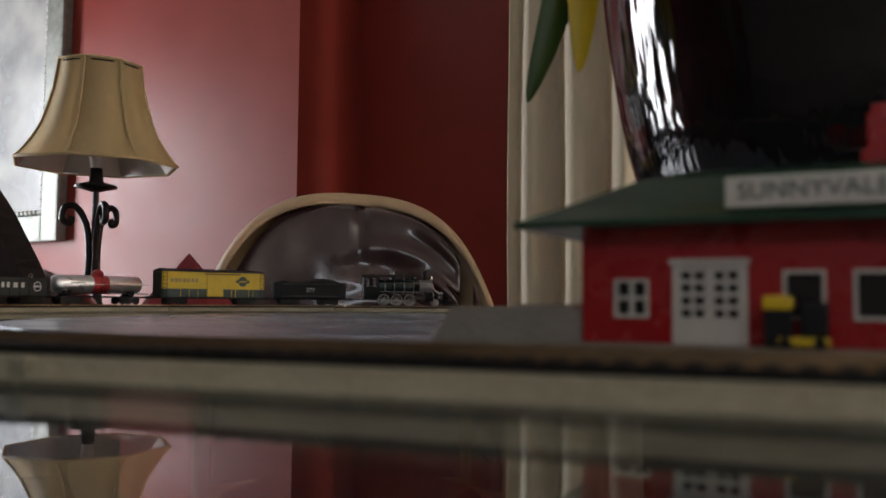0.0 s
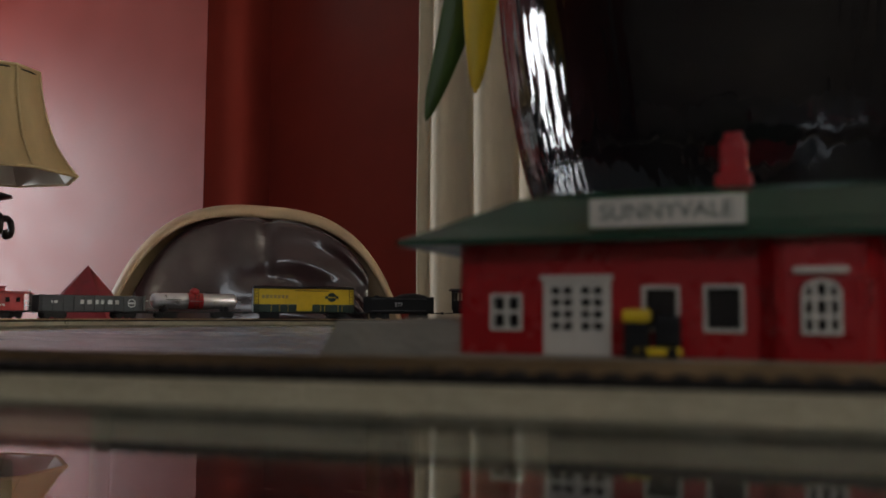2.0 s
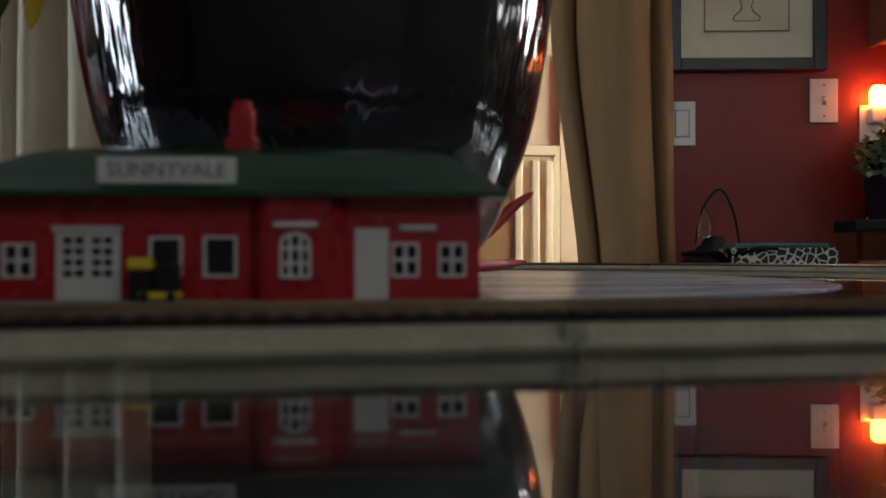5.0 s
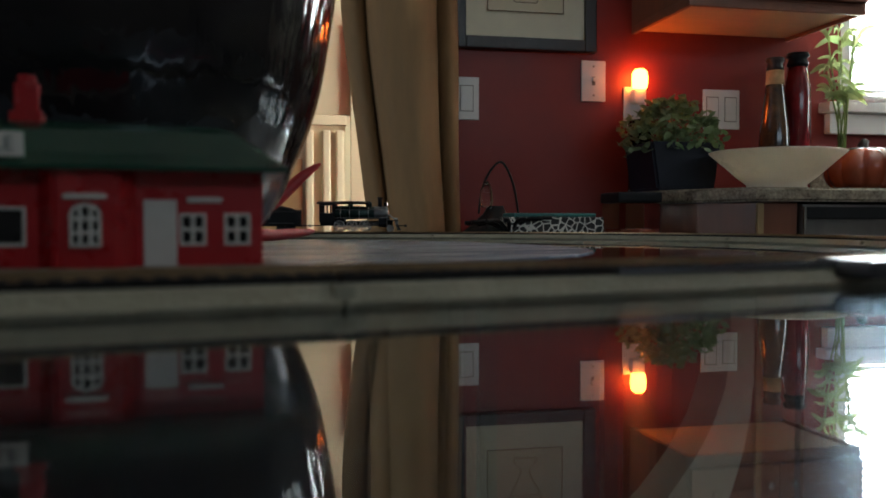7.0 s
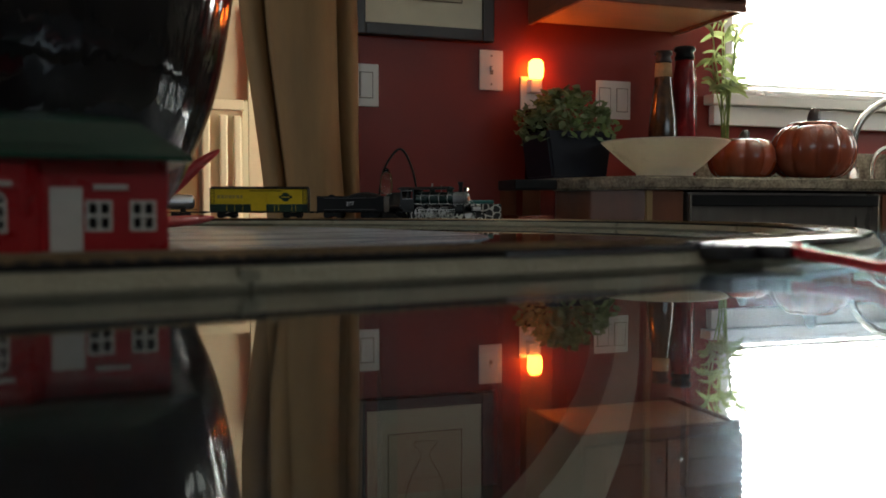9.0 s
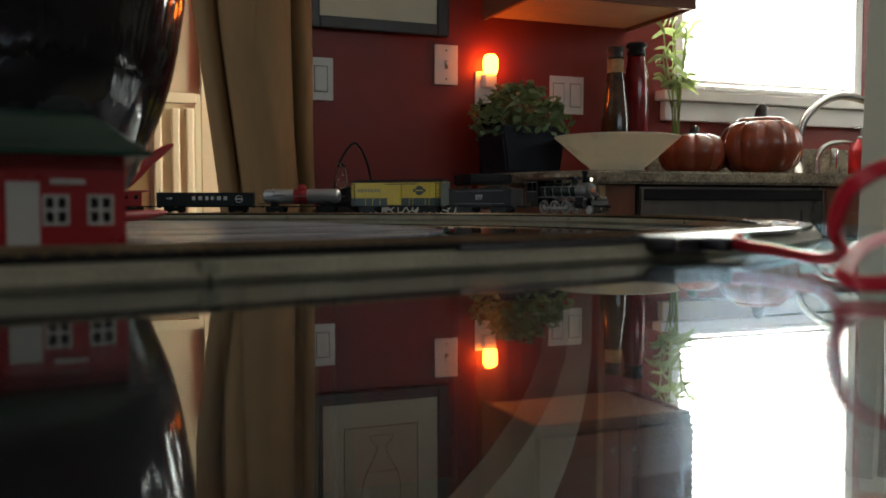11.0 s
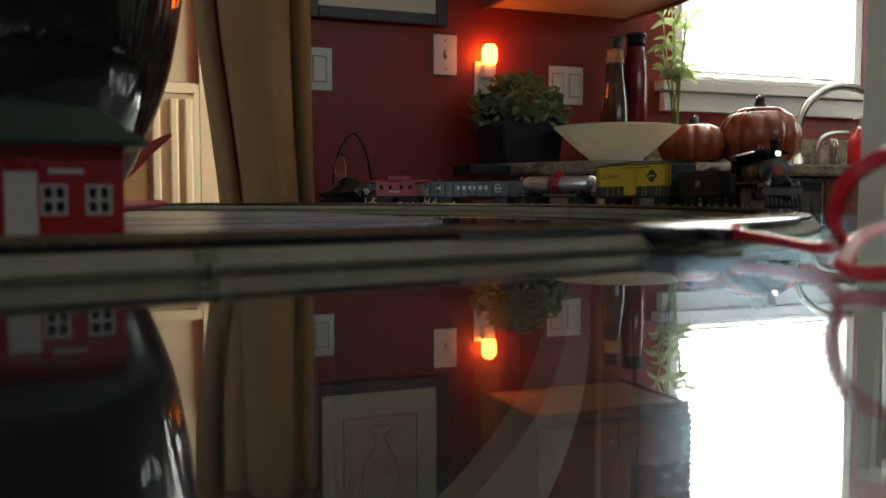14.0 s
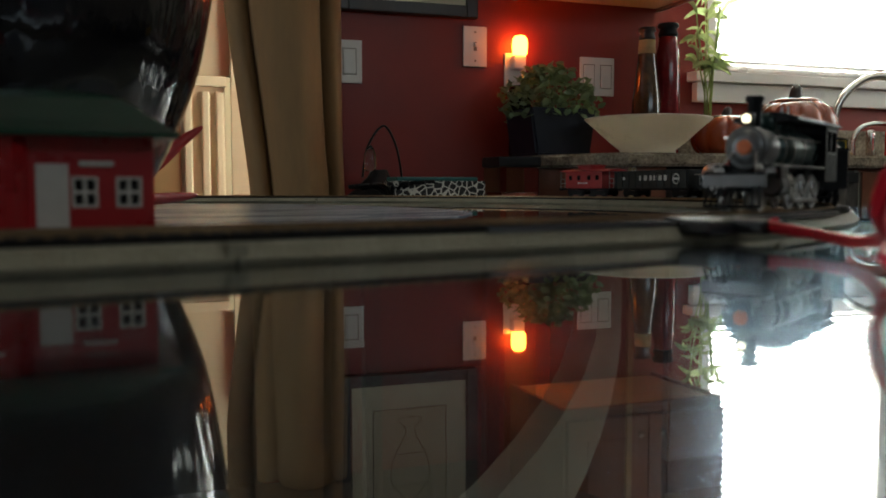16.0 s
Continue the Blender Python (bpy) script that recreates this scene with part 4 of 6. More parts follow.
def gondola():
    L, w = 0.1420, 0.0165
    c = car("toy_gondola", "blue-black open toy gondola with white lettering", L)
    part("deck", box(B(), -L / 2, L / 2, -w, w, 0.0100, 0.0118), M["gon"], c)
    for s in (-1, 1):
        part("side", box(B(), -L / 2, L / 2, min(s * w, s * (w - 0.0012)), max(s * w, s * (w - 0.0012)), 0.0118, 0.0296, 0.0003), M["gon"], c)
        part("top_rail", box(B(), -L / 2, L / 2, min(s * (w - 0.0014), s * (w + 0.0008)), max(s * (w - 0.0014), s * (w + 0.0008)), 0.0288, 0.0304, 0.0003), M["gon"], c)
        rib = mesh("rib", box(B(), -0.0008, 0.0008, min(s * w, s * (w + 0.0011)), max(s * w, s * (w + 0.0011)), 0.0110, 0.0288, 0.0002), M["gon"])
        for i in range(11):
            part("rib", rib, None, c, at=pose(-L / 2 + 0.004 + i * (L - 0.008) / 10, 0, 0))
        bars(c, "word_mark", -0.0190, 6, 0.0058, 0.0034, 0.0190, 0.0056, s, w + 0.0002, "lettering")
        bm = B()
        e = 0.0505 * (1 if s < 0 else -1)
        for k in range(20):
            a0, a1 = 2 * math.pi * k / 20, 2 * math.pi * (k + 1) / 20
            rod(bm, (e + 0.0052 * math.cos(a0), s * (w + 0.0013), 0.0206 + 0.0052 * math.sin(a0)), (e + 0.0052 * math.cos(a1), s * (w + 0.0013), 0.0206 + 0.0052 * math.sin(a1)), 0.0006, n=6)
        part("round_emblem", bm, M["lettering"], c)
        part("emblem_bar", box(B(), e - 0.0045, e + 0.0045, min(s * (w + 0.0011), s * (w + 0.0015)), max(s * (w + 0.0011), s * (w + 0.0015)), 0.0195, 0.0217), M["lettering"], c)
        part("number_mark", box(B(), -0.056 if s < 0 else 0.048, -0.048 if s < 0 else 0.056, min(s * w, s * (w + 0.0003)), max(s * w, s * (w + 0.0003)), 0.0200, 0.0232), M["lettering"], c)
    for x in (-L / 2, L / 2 - 0.0012):
        part("end", box(B(), x, x + 0.0012, -w + 0.0012, w - 0.0012, 0.0118, 0.0296), M["gon"], c)
        bm = B()
        rod(bm, (x, 0.012, 0.024), (x, 0.012, 0.033), 0.0005, n=6)
        tube(bm, [(x - 0.001, 0.012 + 0.003 * math.cos(a), 0.033 + 0.003 * math.sin(a)) for a in np.linspace(0, 2 * math.pi, 14)], 0.0004, 5)
        part("brake_wheel", bm, M["steel"], c)
    return c


def caboose():
    L, w = 0.0880, 0.0160
    c = car("toy_caboose", "red toy caboose with cupola and end railings", L)
    h = 0.0320
    part("body", box(B(), -h, h, -w, w, 0.0102, 0.0310, 0.0006), M["car_red"], c)
    bm = B()
    prism(bm, [(-w - 0.0014, 0.0310), (w + 0.0014, 0.0310), (w + 0.0014, 0.0317), (w * 0.5, 0.0336), (0, 0.0342), (-w * 0.5, 0.0336), (-w - 0.0014, 0.0317)], -L / 2, L / 2)
    bmesh.ops.rotate(bm, verts=bm.verts, matrix=Matrix.Rotation(radians(90), 3, "Z"))
    part("roof", bm, M["car_red"], c)
    part("cupola", box(B(), -0.0130, 0.0090, -0.0125, 0.0125, 0.0335, 0.0385, 0.0008), M["car_red"], c, "low red cupola")
    part("cupola_roof", box(B(), -0.0145, 0.0105, -0.0140, 0.0140, 0.0385, 0.0396, 0.0005), M["car_red"], c)
    part("platform", box(B(), -L / 2, L / 2, -0.0150, 0.0150, 0.0094, 0.0104, 0.0003), M["black"], c)
    for s in (-1, 1):
        for x in (-0.023, -0.008, 0.010, 0.024):
            wn_ = part("window", box(B(), x - 0.0026, x + 0.0026, min(s * w, s * (w + 0.0005)), max(s * w, s * (w + 0.0005)), 0.0205, 0.0262, 0.0002), M["pane"], c, "small dark window")
        bars(c, "word_mark", -0.010, 4, 0.0032, 0.0014, 0.0158, 0.0020, s, w, "lettering")
    for sx in (-1, 1):
        bm = B()
        x = sx * (L / 2 - 0.0008)
        for y in (-0.014, -0.007, 0.0, 0.007, 0.014):
            rod(bm, (x, y, 0.0104), (x, y, 0.0220 if abs(y) < 0.013 else 0.0312), 0.0004, n=6)
        for z in (0.0165, 0.0220):
            rod(bm, (x, -0.014, z), (x, 0.014, z), 0.0004, n=6)
        part("railing", bm, M["steel"], c, "thin metal end railing")
    return c


def tender():
    L, w = 0.1060, 0.0150
    c = car("toy_tender", "black toy tender with number on its side", L)
    part("tank", box(B(), -L / 2, L / 2, -w, w, 0.0100, 0.0320, 0.0010), M["black"], c)
    part("rim", box(B(), -L / 2 - 0.0006, L / 2 + 0.0006, -w - 0.0006, w + 0.0006, 0.0320, 0.0334, 0.0004), M["black"], c)
    bm = B()
    coal = lambda u, v: (-0.006 + 0.050 * u, -0.012 + 0.024 * v, 0.0330 + 0.0062 * math.sin(math.pi * u) ** 0.6 * math.sin(math.pi * v) ** 0.6 + 0.0012 * noise.noise((u * 14, v * 9, 2)))
    grid(bm, coal, 34, 18)
    part("coal_load", bm, M["black"], c, "black coal load")
    bm = B()
    lathe(bm, [(0.0045, 0.0334), (0.0045, 0.0355), (0.0010, 0.0362)], 18, (-0.034, 0, 0))
    part("water_hatch", bm, M["black"], c)
    for s in (-1, 1):
        y = s * (w + 0.0003)
        m = Matrix.Translation((0, y, 0.0215)) @ Matrix.Rotation(radians(180 if s > 0 else 0), 4, "Z") @ Matrix.Rotation(radians(90), 4, "X")
        letters("377", 0.0085, M["lettering"], "number", c, m, "pale number 377")
        bm = B()
        for z in (0.0128, 0.0302):
            box(bm, -0.042, 0.042, min(y, y + s * 0.0002), max(y, y + s * 0.0002), z, z + 0.0004)
        part("lining", bm, M["graphite"], c)
    return c


DRIVER_R = 0.0088
DRIVERS = (-0.0200, -0.0005, 0.0190)


def locomotive():
    c = thing("toy_steam_locomotive", "black and green toy steam locomotive with bright wheels", "toy locomotive", group="toy train")

    def turned_x(prof, z, n=36):
        bm = B()
        lathe(bm, prof, n)
        bmesh.ops.rotate(bm, verts=bm.verts, matrix=Matrix.Rotation(radians(90), 3, "Y"))
        bmesh.ops.translate(bm, verts=bm.verts, vec=(0, 0, z))
        return bm

    ZB = 0.0290
    part("boiler", turned_x([(0.0100, -0.028), (0.0104, -0.026), (0.0104, -0.008), (0.0098, 0.008), (0.0094, 0.034)], ZB), M["boiler"], c, "dark green boiler")
    for x in (-0.018, -0.004, 0.011, 0.025):
        part("boiler_band", turned_x([(0.0106 if x < 0 else 0.0101, x - 0.0006), (0.0107 if x < 0 else 0.0102, x), (0.0106 if x < 0 else 0.0101, x + 0.0006)], ZB), M["steel"], c)
    part("smokebox", turned_x([(0.0096, 0.034), (0.0098, 0.035), (0.0098, 0.0518), (0.0092, 0.0528)], ZB), M["graphite"], c, "graphite grey smokebox")
    part("smokebox_door", turned_x([(0.0082, 0.0528), (0.0080, 0.0538), (0.0046, 0.0550)], ZB), M["graphite"], c)
    part("number_disc", turned_x([(0.0034, 0.0550), (0.0034, 0.0556), (0.0026, 0.0559)], ZB, 20), M["orange_lens"], c, "round orange plate")
    bm = B()
    lathe(bm, [(0.0032, 0.0380), (0.0030, 0.0420), (0.0032, 0.0490), (0.0042, 0.0515), (0.0040, 0.0530), (0.0028, 0.0530)], 20, (0.042, 0, 0))
    part("chimney", bm, M["black"], c, "flared black chimney")
    for x, r, h in ((0.025, 0.0044, 0.0462), (-0.004, 0.0044, 0.0462)):
        bm = B()
        lathe(bm, [(r, 0.0370), (r, h - 0.003), (r * 0.85, h - 0.0012), (r * 0.4, h), (0.0003, h + 0.0003)], 20, (x, 0, 0))
        part("dome", bm, M["boiler"], c, "rounded boiler dome")
    bm = B()
    for q in (-0.0015, 0.0015):
        rod(bm, (-0.004, q, 0.0460), (-0.004, q, 0.0515), 0.0006, n=8)
    rod(bm, (0.0110, 0, 0.0385), (0.0110, 0, 0.0440), 0.0005, n=8)
    lathe(bm, [(0.0026, 0.0440), (0.0020, 0.0462), (0.0006, 0.0475)], 14, (0.0110, 0, 0))
    part("bell_and_whistle", bm, M["steel"], c, "bright bell and safety valves")
    hl = part("headlight", box(B(), 0.0480, 0.0530, -0.0026, 0.0026, 0.0392, 0.0450, 0.0008), M["black"], c, "box headlamp")
    bm = B()
    rod(bm, (0.0530, 0, 0.0421), (0.0536, 0, 0.0421), 0.0019, n=16)
    part("lens", bm, M["headlamp"], hl, "lit round lens")
    # cab with open side windows
    cab = part("cab", box(B(), -0.0500, -0.0488, -0.0130, 0.0130, 0.0140, 0.0430), M["black"], c, "black cab with side windows")
    for s in (-1, 1):
        bm = B()
        ya, yb = sorted((s * 0.0130, s * 0.0142))
        box(bm, -0.0500, -0.0270, ya, yb, 0.0140, 0.0290)
        box(bm, -0.0500, -0.0470, ya, yb, 0.0290, 0.0400)
        box(bm, -0.0385, -0.0365, ya, yb, 0.0290, 0.0400)
        box(bm, -0.0300, -0.0270, ya, yb, 0.0290, 0.0400)
        box(bm, -0.0500, -0.0270, ya, yb, 0.0400, 0.0432)
        part("side", bm, M["black"], cab)
        bm = B()
        ya, yb = sorted((s * 0.0138, s * 0.0146))
        box(bm, -0.0472, -0.0298, ya, yb, 0.0283, 0.0290)
        box(bm, -0.0472, -0.0298, ya, yb, 0.0400, 0.0406)
        part("window_trim", bm, M["graphite"], cab)
    part("front_sheet", box(B(), -0.0282, -0.0270, -0.0130, 0.0130, 0.0140, 0.0430), M["black"], cab)
    bm = B()
    prism(bm, [(-0.0155, 0.0425), (0.0155, 0.0425), (0.0150, 0.0440), (0.008, 0.0462), (0, 0.0468), (-0.008, 0.0462), (-0.0150, 0.0440)], -0.0260, 0.0540)
    bmesh.ops.rotate(bm, verts=bm.verts, matrix=Matrix.Rotation(radians(90), 3, "Z"))
    part("roof", bm, M["black"], cab, "curved black cab roof", at=pose(0, 0, 0))
    # frame, footplate, firebox, cylinders, pilot
    part("frame", box(B(), -0.0500, 0.0610, -0.0055, 0.0055, 0.0090, 0.0160, 0.0006), M["black"], c)
    for s in (-1, 1):
        ya, yb = sorted((s * 0.0070, s * 0.0138))
        part("footplate", box(B(), -0.0270, 0.0550, ya, yb, 0.0200, 0.0210, 0.0002), M["black"], c)
        ya, yb = sorted((s * 0.0132, s * 0.0138))
        part("footplate_edge", box(B(), -0.0270, 0.0550, ya, yb, 0.0207, 0.0215), M["steel"], c)
        bm = B()
        rod(bm, (-0.026, s * 0.0118, 0.0340), (0.050, s * 0.0112, 0.0340), 0.0004, n=6)
        for x in (-0.02, 0.002, 0.024, 0.046):
            rod(bm, (x, s * 0.0095, 0.0335), (x, s * 0.0116, 0.0340), 0.0004, n=6)
        part("handrail", bm, M["steel"], c)
        cy = B()
        rod(cy, (0.0410, s * 0.0118, 0.0118), (0.0535, s * 0.0118, 0.0118), 0.0050, n=20)
        box(cy, 0.0415, 0.0530, min(s * 0.0080, s * 0.0158), max(s * 0.0080, s * 0.0158), 0.0140, 0.0205, 0.0010)
        part("cylinder", cy, M["black"], c, "black steam cylinder")
        cv = B()
        rod(cv, (0.0535, s * 0.0118, 0.0118), (0.0544, s * 0.0118, 0.0118), 0.0040, n=18)
        rod(cv, (0.0535, s * 0.0118, 0.0178), (0.0548, s * 0.0118, 0.0178), 0.0026, n=14)
        part("cylinder_cover", cv, M["steel"], c, "bright cylinder cover")
        bm = B()
        rod(bm, (0.0215, s * 0.0128, 0.0130), (0.0415, s * 0.0128, 0.0130), 0.0006, n=6)
        rod(bm, (0.0215, s * 0.0128, 0.0105), (0.0415, s * 0.0128, 0.0105), 0.0006, n=6)
        part("crosshead_guide", bm, M["steel"], c)
        bm = B()
        rod(bm, (0.0580, s * 0.0052, 0.0052), (0.0580, s * 0.0088, 0.0052), 0.0052, n=18)
        part("pilot_wheel", bm, M["steel"], c)
    part("firebox", box(B(), -0.0280, -0.0120, -0.0085, 0.0085, 0.0150, 0.0300, 0.0010), M["black"], c)
    part("saddle", box(B(), 0.0410, 0.0520, -0.0080, 0.0080, 0.0150, 0.0225, 0.0008), M["black"], c)
    part("pilot_deck", box(B(), 0.0535, 0.0680, -0.0135, 0.0135, 0.0160, 0.0176, 0.0004), M["black"], c)
    part("buffer_beam", box(B(), 0.0665, 0.0685, -0.0140, 0.0140, 0.0110, 0.0165, 0.0004), M["graphite"], c)
    for s in (-1, 1):
        bm = B()
        rod(bm, (0.0510, s * 0.0040, 0.0300), (0.0660, s * 0.0090, 0.0176), 0.0005, n=6)
        part("brace", bm, M["steel"], c)
        bm = B()
        lathe(bm, [(0.0016, 0.0178), (0.0016, 0.0200), (0.0009, 0.0212)], 12, (0.0670, s * 0.0110, 0))
        part("marker_lamp", bm, M["steel"], c)
    for i in range(9):
        y = -0.0112 + i * 0.0028
        bm = B()
        rod(bm, (0.0680, y, 0.0112), (0.0740 - 0.0035 * abs(y) / 0.0112, y * 1.1, 0.0026), 0.0006, n=6)
        part("pilot_bar", bm, M["black"], c)
    bm = B()
    tube(bm, [(0.0735 - 0.0035 * abs(q), q * 0.0125, 0.0026) for q in np.linspace(-1, 1, 9)], 0.0008, 6)
    part("pilot_foot", bm, M["black"], c)
    coupler(c, 0.0680, 1)
    bm = B()
    box(bm, -0.0640, -0.0500, -0.0014, 0.0014, 0.0086, 0.0100, 0.0003)
    part("drawbar", bm, M["black"], c)
    # driving wheels, keyed below, and their rods
    wheels, rods = [], []
    for s in (-1, 1):
        for x in DRIVERS:
            bm = B()
            tube(bm, [(DRIVER_R * 0.90 * math.cos(a), 0, DRIVER_R * 0.90 * math.sin(a)) for a in np.linspace(0, 2 * math.pi, 29)], DRIVER_R * 0.10, 6)
            for k in range(12):
                a = 2 * math.pi * k / 12
                rod(bm, (0, 0, 0), (DRIVER_R * 0.88 * math.cos(a), 0, DRIVER_R * 0.88 * math.sin(a)), 0.00042, n=5)
            rod(bm, (0, -0.0012, 0), (0, 0.0012, 0), 0.0018, n=12)
            prism(bm, [(math.cos(a) * DRIVER_R * 0.8, math.sin(a) * DRIVER_R * 0.8) for a in np.linspace(math.pi * 0.78, math.pi * 1.22, 8)], -0.0006, 0.0006)
            wheels.append((part("driving_wheel", bm, M["steel"], c, "bright spoked driving wheel"), x, s * 0.0092))
        bm = B()
        box(bm, DRIVERS[0] - 0.001, DRIVERS[2] + 0.001, -0.0004, 0.0004, -0.0009, 0.0009, 0.0003)
        for x in DRIVERS:
            rod(bm, (x, -0.0006, 0), (x, 0.0006, 0), 0.0014, n=12)
        rods.append((part("side_rod", bm, M["steel"], c, "bright coupling rod"), s * 0.0114))
    return c, wheels, rods


LOCO, WHEELS, RODS = locomotive()
TRAIN = [(LOCO, 0.0, 0.036), (tender(), 0.1330, 0.023), (boxcar(), 0.2775, 0.044), (tank_car(), 0.4366, 0.033), (gondola(), 0.5830, 0.043), (caboose(), 0.7101, 0.020)]


# ---- vase and plant on the table ----
def vase():
    v = thing("vase", "large round black glazed vase with streaked glossy surface", "vase", pose(0.004, 0.62, 0.001))
    wob = lambda a, z: 1 + 0.004 * math.sin(9 * a + 3 * z) + 0.003 * math.sin(23 * a)
    bm = B()
    lathe(bm, [(max(q.x, 0.001), q.z) for q in spline([(0.092, 0, 0.006), (0.113, 0, 0.032), (0.127, 0, 0.062), (0.141, 0, 0.10), (0.150, 0, 0.145), (0.157, 0, 0.200), (0.159, 0, 0.260), (0.154, 0, 0.320), (0.136, 0, 0.375), (0.116, 0, 0.410)], 4)], 96, wobble=wob)
    part("body", bm, M["vase"], v)
    bm = B()
    lathe(bm, [(0.084, 0.0), (0.092, 0.001), (0.093, 0.006)], 72)
    part("foot", bm, M["vase"], v)
    bm = B()
    lathe(bm, [(0.116, 0.410), (0.108, 0.430), (0.116, 0.448), (0.112, 0.450), (0.100, 0.430), (0.104, 0.411)], 72, wobble=wob)
    part("lip", bm, M["vase"], v)


vase()


def blade(bm, ctrl, width, fold=0.25, n=14, side=(0, 1, 0)):
    """A strap leaf along a bent midrib, with a raised fold."""
    pts = spline(ctrl, n)
    prev = None
    for i, q in enumerate(pts):
        u = i / (len(pts) - 1)
        d = (pts[min(i + 1, len(pts) - 1)] - pts[max(i - 1, 0)]).normalized()
        sv = d.cross(Vector(side))
        sv = sv.normalized() if sv.length > 1e-3 else Vector((1, 0, 0))
        nv = sv.cross(d)
        w = width * (math.sin(math.pi * min(1, 0.12 + u * 0.88)) ** 0.7) + 0.0004
        row = [bm.verts.new(q - sv * w + nv * w * fold), bm.verts.new(q), bm.verts.new(q + sv * w + nv * w * fold)]
        if prev:
            for k in (0, 1):
                bm.faces.new((prev[k], prev[k + 1], row[k + 1], row[k])).smooth = True
        prev = row


def vase_plant():
    p = thing("vase_plant", "drooping plant with long green and yellow leaves in the vase", "plant")
    top = Vector((0.006, 0.62, 0.37))
    bm = B()
    rod(bm, top, top + Vector((0, 0, 0.10)), 0.03, 0.04, n=14)
    part("stem_base", bm, M["leaf"], p)
    lean = [("leaf", "leaf", [(-0.02, 0.61, 0.40), (-0.09, 0.57, 0.50), (-0.135, 0.52, 0.36), (-0.140, 0.505, 0.22), (-0.161, 0.495, 0.129)], 0.0155, (0.65, -0.75, 0)),
            ("leaf", "yellow_leaf", [(-0.01, 0.60, 0.40), (-0.07, 0.56, 0.49), (-0.118, 0.51, 0.35), (-0.126, 0.497, 0.24), (-0.129, 0.492, 0.141)], 0.0185, (0.65, -0.75, 0))]
    for k in range(7):
        a = radians(20 + k * 42)
        c, s = math.cos(a), math.sin(a)
        lean.append(("leaf", "leaf", [(0.006 + 0.02 * c, 0.62 + 0.02 * s, 0.42), (0.006 + 0.10 * c, 0.62 + 0.10 * s, 0.56), (0.006 + 0.19 * c, 0.62 + 0.19 * s, 0.58), (0.006 + 0.26 * c, 0.62 + 0.26 * s, 0.52)], 0.014, (-s, c, 0)))
    for nm, m, ctrl, w, sd in lean:
        bm = B()
        blade(bm, ctrl, w, 0.3, side=sd)
        smooth(part(nm, bm, M[m], p, "yellow hanging petal" if m != "leaf" else ""), 0.0006)


vase_plant()


def red_flower():
    f = thing("silk_flower", "red silk flower with pointed petals lying behind the vase", "flower")
    o = Vector((0.060, 0.815, 0.012))
    for tip, lift in (((0.166, 0.86, 0.080), 0.026), ((0.165, 0.93, 0.014), 0.01), ((0.120, 0.94, 0.014), 0.01), ((0.05, 0.88, 0.035), 0.02)):
        t = Vector(tip)
        bm = B()
        blade(bm, [o, o.lerp(t, 0.45) + Vector((0.004, 0, -lift * 0.3)), o.lerp(t, 0.8) + Vector((0, 0, -0.002)), t], 0.0052, 0.35, 8, side=(0.2, 1, 0.15))
        smooth(part("petal", bm, M["car_red"], f), 0.0008)
    bm = B()
    bmesh.ops.create_uvsphere(bm, u_segments=16, v_segments=10, radius=0.011, matrix=Matrix.Translation(o))
    part("heart", bm, M["car_red"], f)


red_flower()


def napkin(x, y, z, size, rz):
    bm = B()
    apex = bm.verts.new((0.006, 0, size * 1.35))
    ring = [bm.verts.new((size * 1.25 * math.cos(a) * (1 if i % 2 else 0.8), size * 1.25 * math.sin(a) * (1 if i % 2 else 0.8), 0)) for i, a in enumerate(np.linspace(0, 2 * math.pi, 11)[:-1])]
    for i in range(10):
        bm.faces.new((ring[i], ring[(i + 1) % 10], apex))
    bm.faces.new(ring[::-1])
    solid("napkin", bm, M["cloth_red"], "dark red cloth napkin folded to a standing pyramid", "napkin", at=pose(x, y, z, rz=rz))


napkin(*turned(-0.79, 1.205), 0.001, 0.066, 20)
for q, r in (((-0.713, 1.091), 71), ((0.05, 1.400), 12)):
    bm = B()
    box(bm, -0.075, 0.075, -0.035, 0.035, 0.0005, 0.0075, 0.002)
    solid("folded_cloth", bm, M["pink_cloth"], "folded pink cloth lying on the glass table", "cloth", at=pose(*turned(*q), 0, rz=r))


def wire():
    w = thing("red_wire", "bundle of red insulated wire looping from the track terminal", "wire")
    for k in range(3):
        o = Vector((0.0010 * (k % 2), 0.0008 * k, 0.0007 * k))
        ctrl = [PLUG, (0.3201, 0.2423, 0.0054), (0.3141, 0.2122, 0.0045), (0.2998, 0.1802, 0.0040), (0.2827, 0.1548, 0.0071), (0.2695, 0.1443, 0.0134), (0.2652, 0.1379, 0.0211), (0.2640, 0.1312, 0.0264), (0.2684, 0.1242, 0.0298), (0.2804, 0.1194, 0.0276), (0.2873, 0.1158, 0.0153), (0.2787, 0.1186, 0.0050), (0.2642, 0.1241, 0.0023), (0.2608, 0.1309, 0.0024), (0.2678, 0.1390, 0.0045), (0.3133, 0.1698, 0.0100), (0.4272, 0.2326, 0.0121), (0.62, 0.30, 0.004)]
        bm = B()
        tube(bm, spline([Vector((q[0], q[1], max(q[2], 0.0022))) + (o if i > 1 else Vector((0, 0, 0.001 * k))) for i, q in enumerate(ctrl)], 10), 0.00125, 8)
        part("strand", bm, M["wire"], w)


wire()


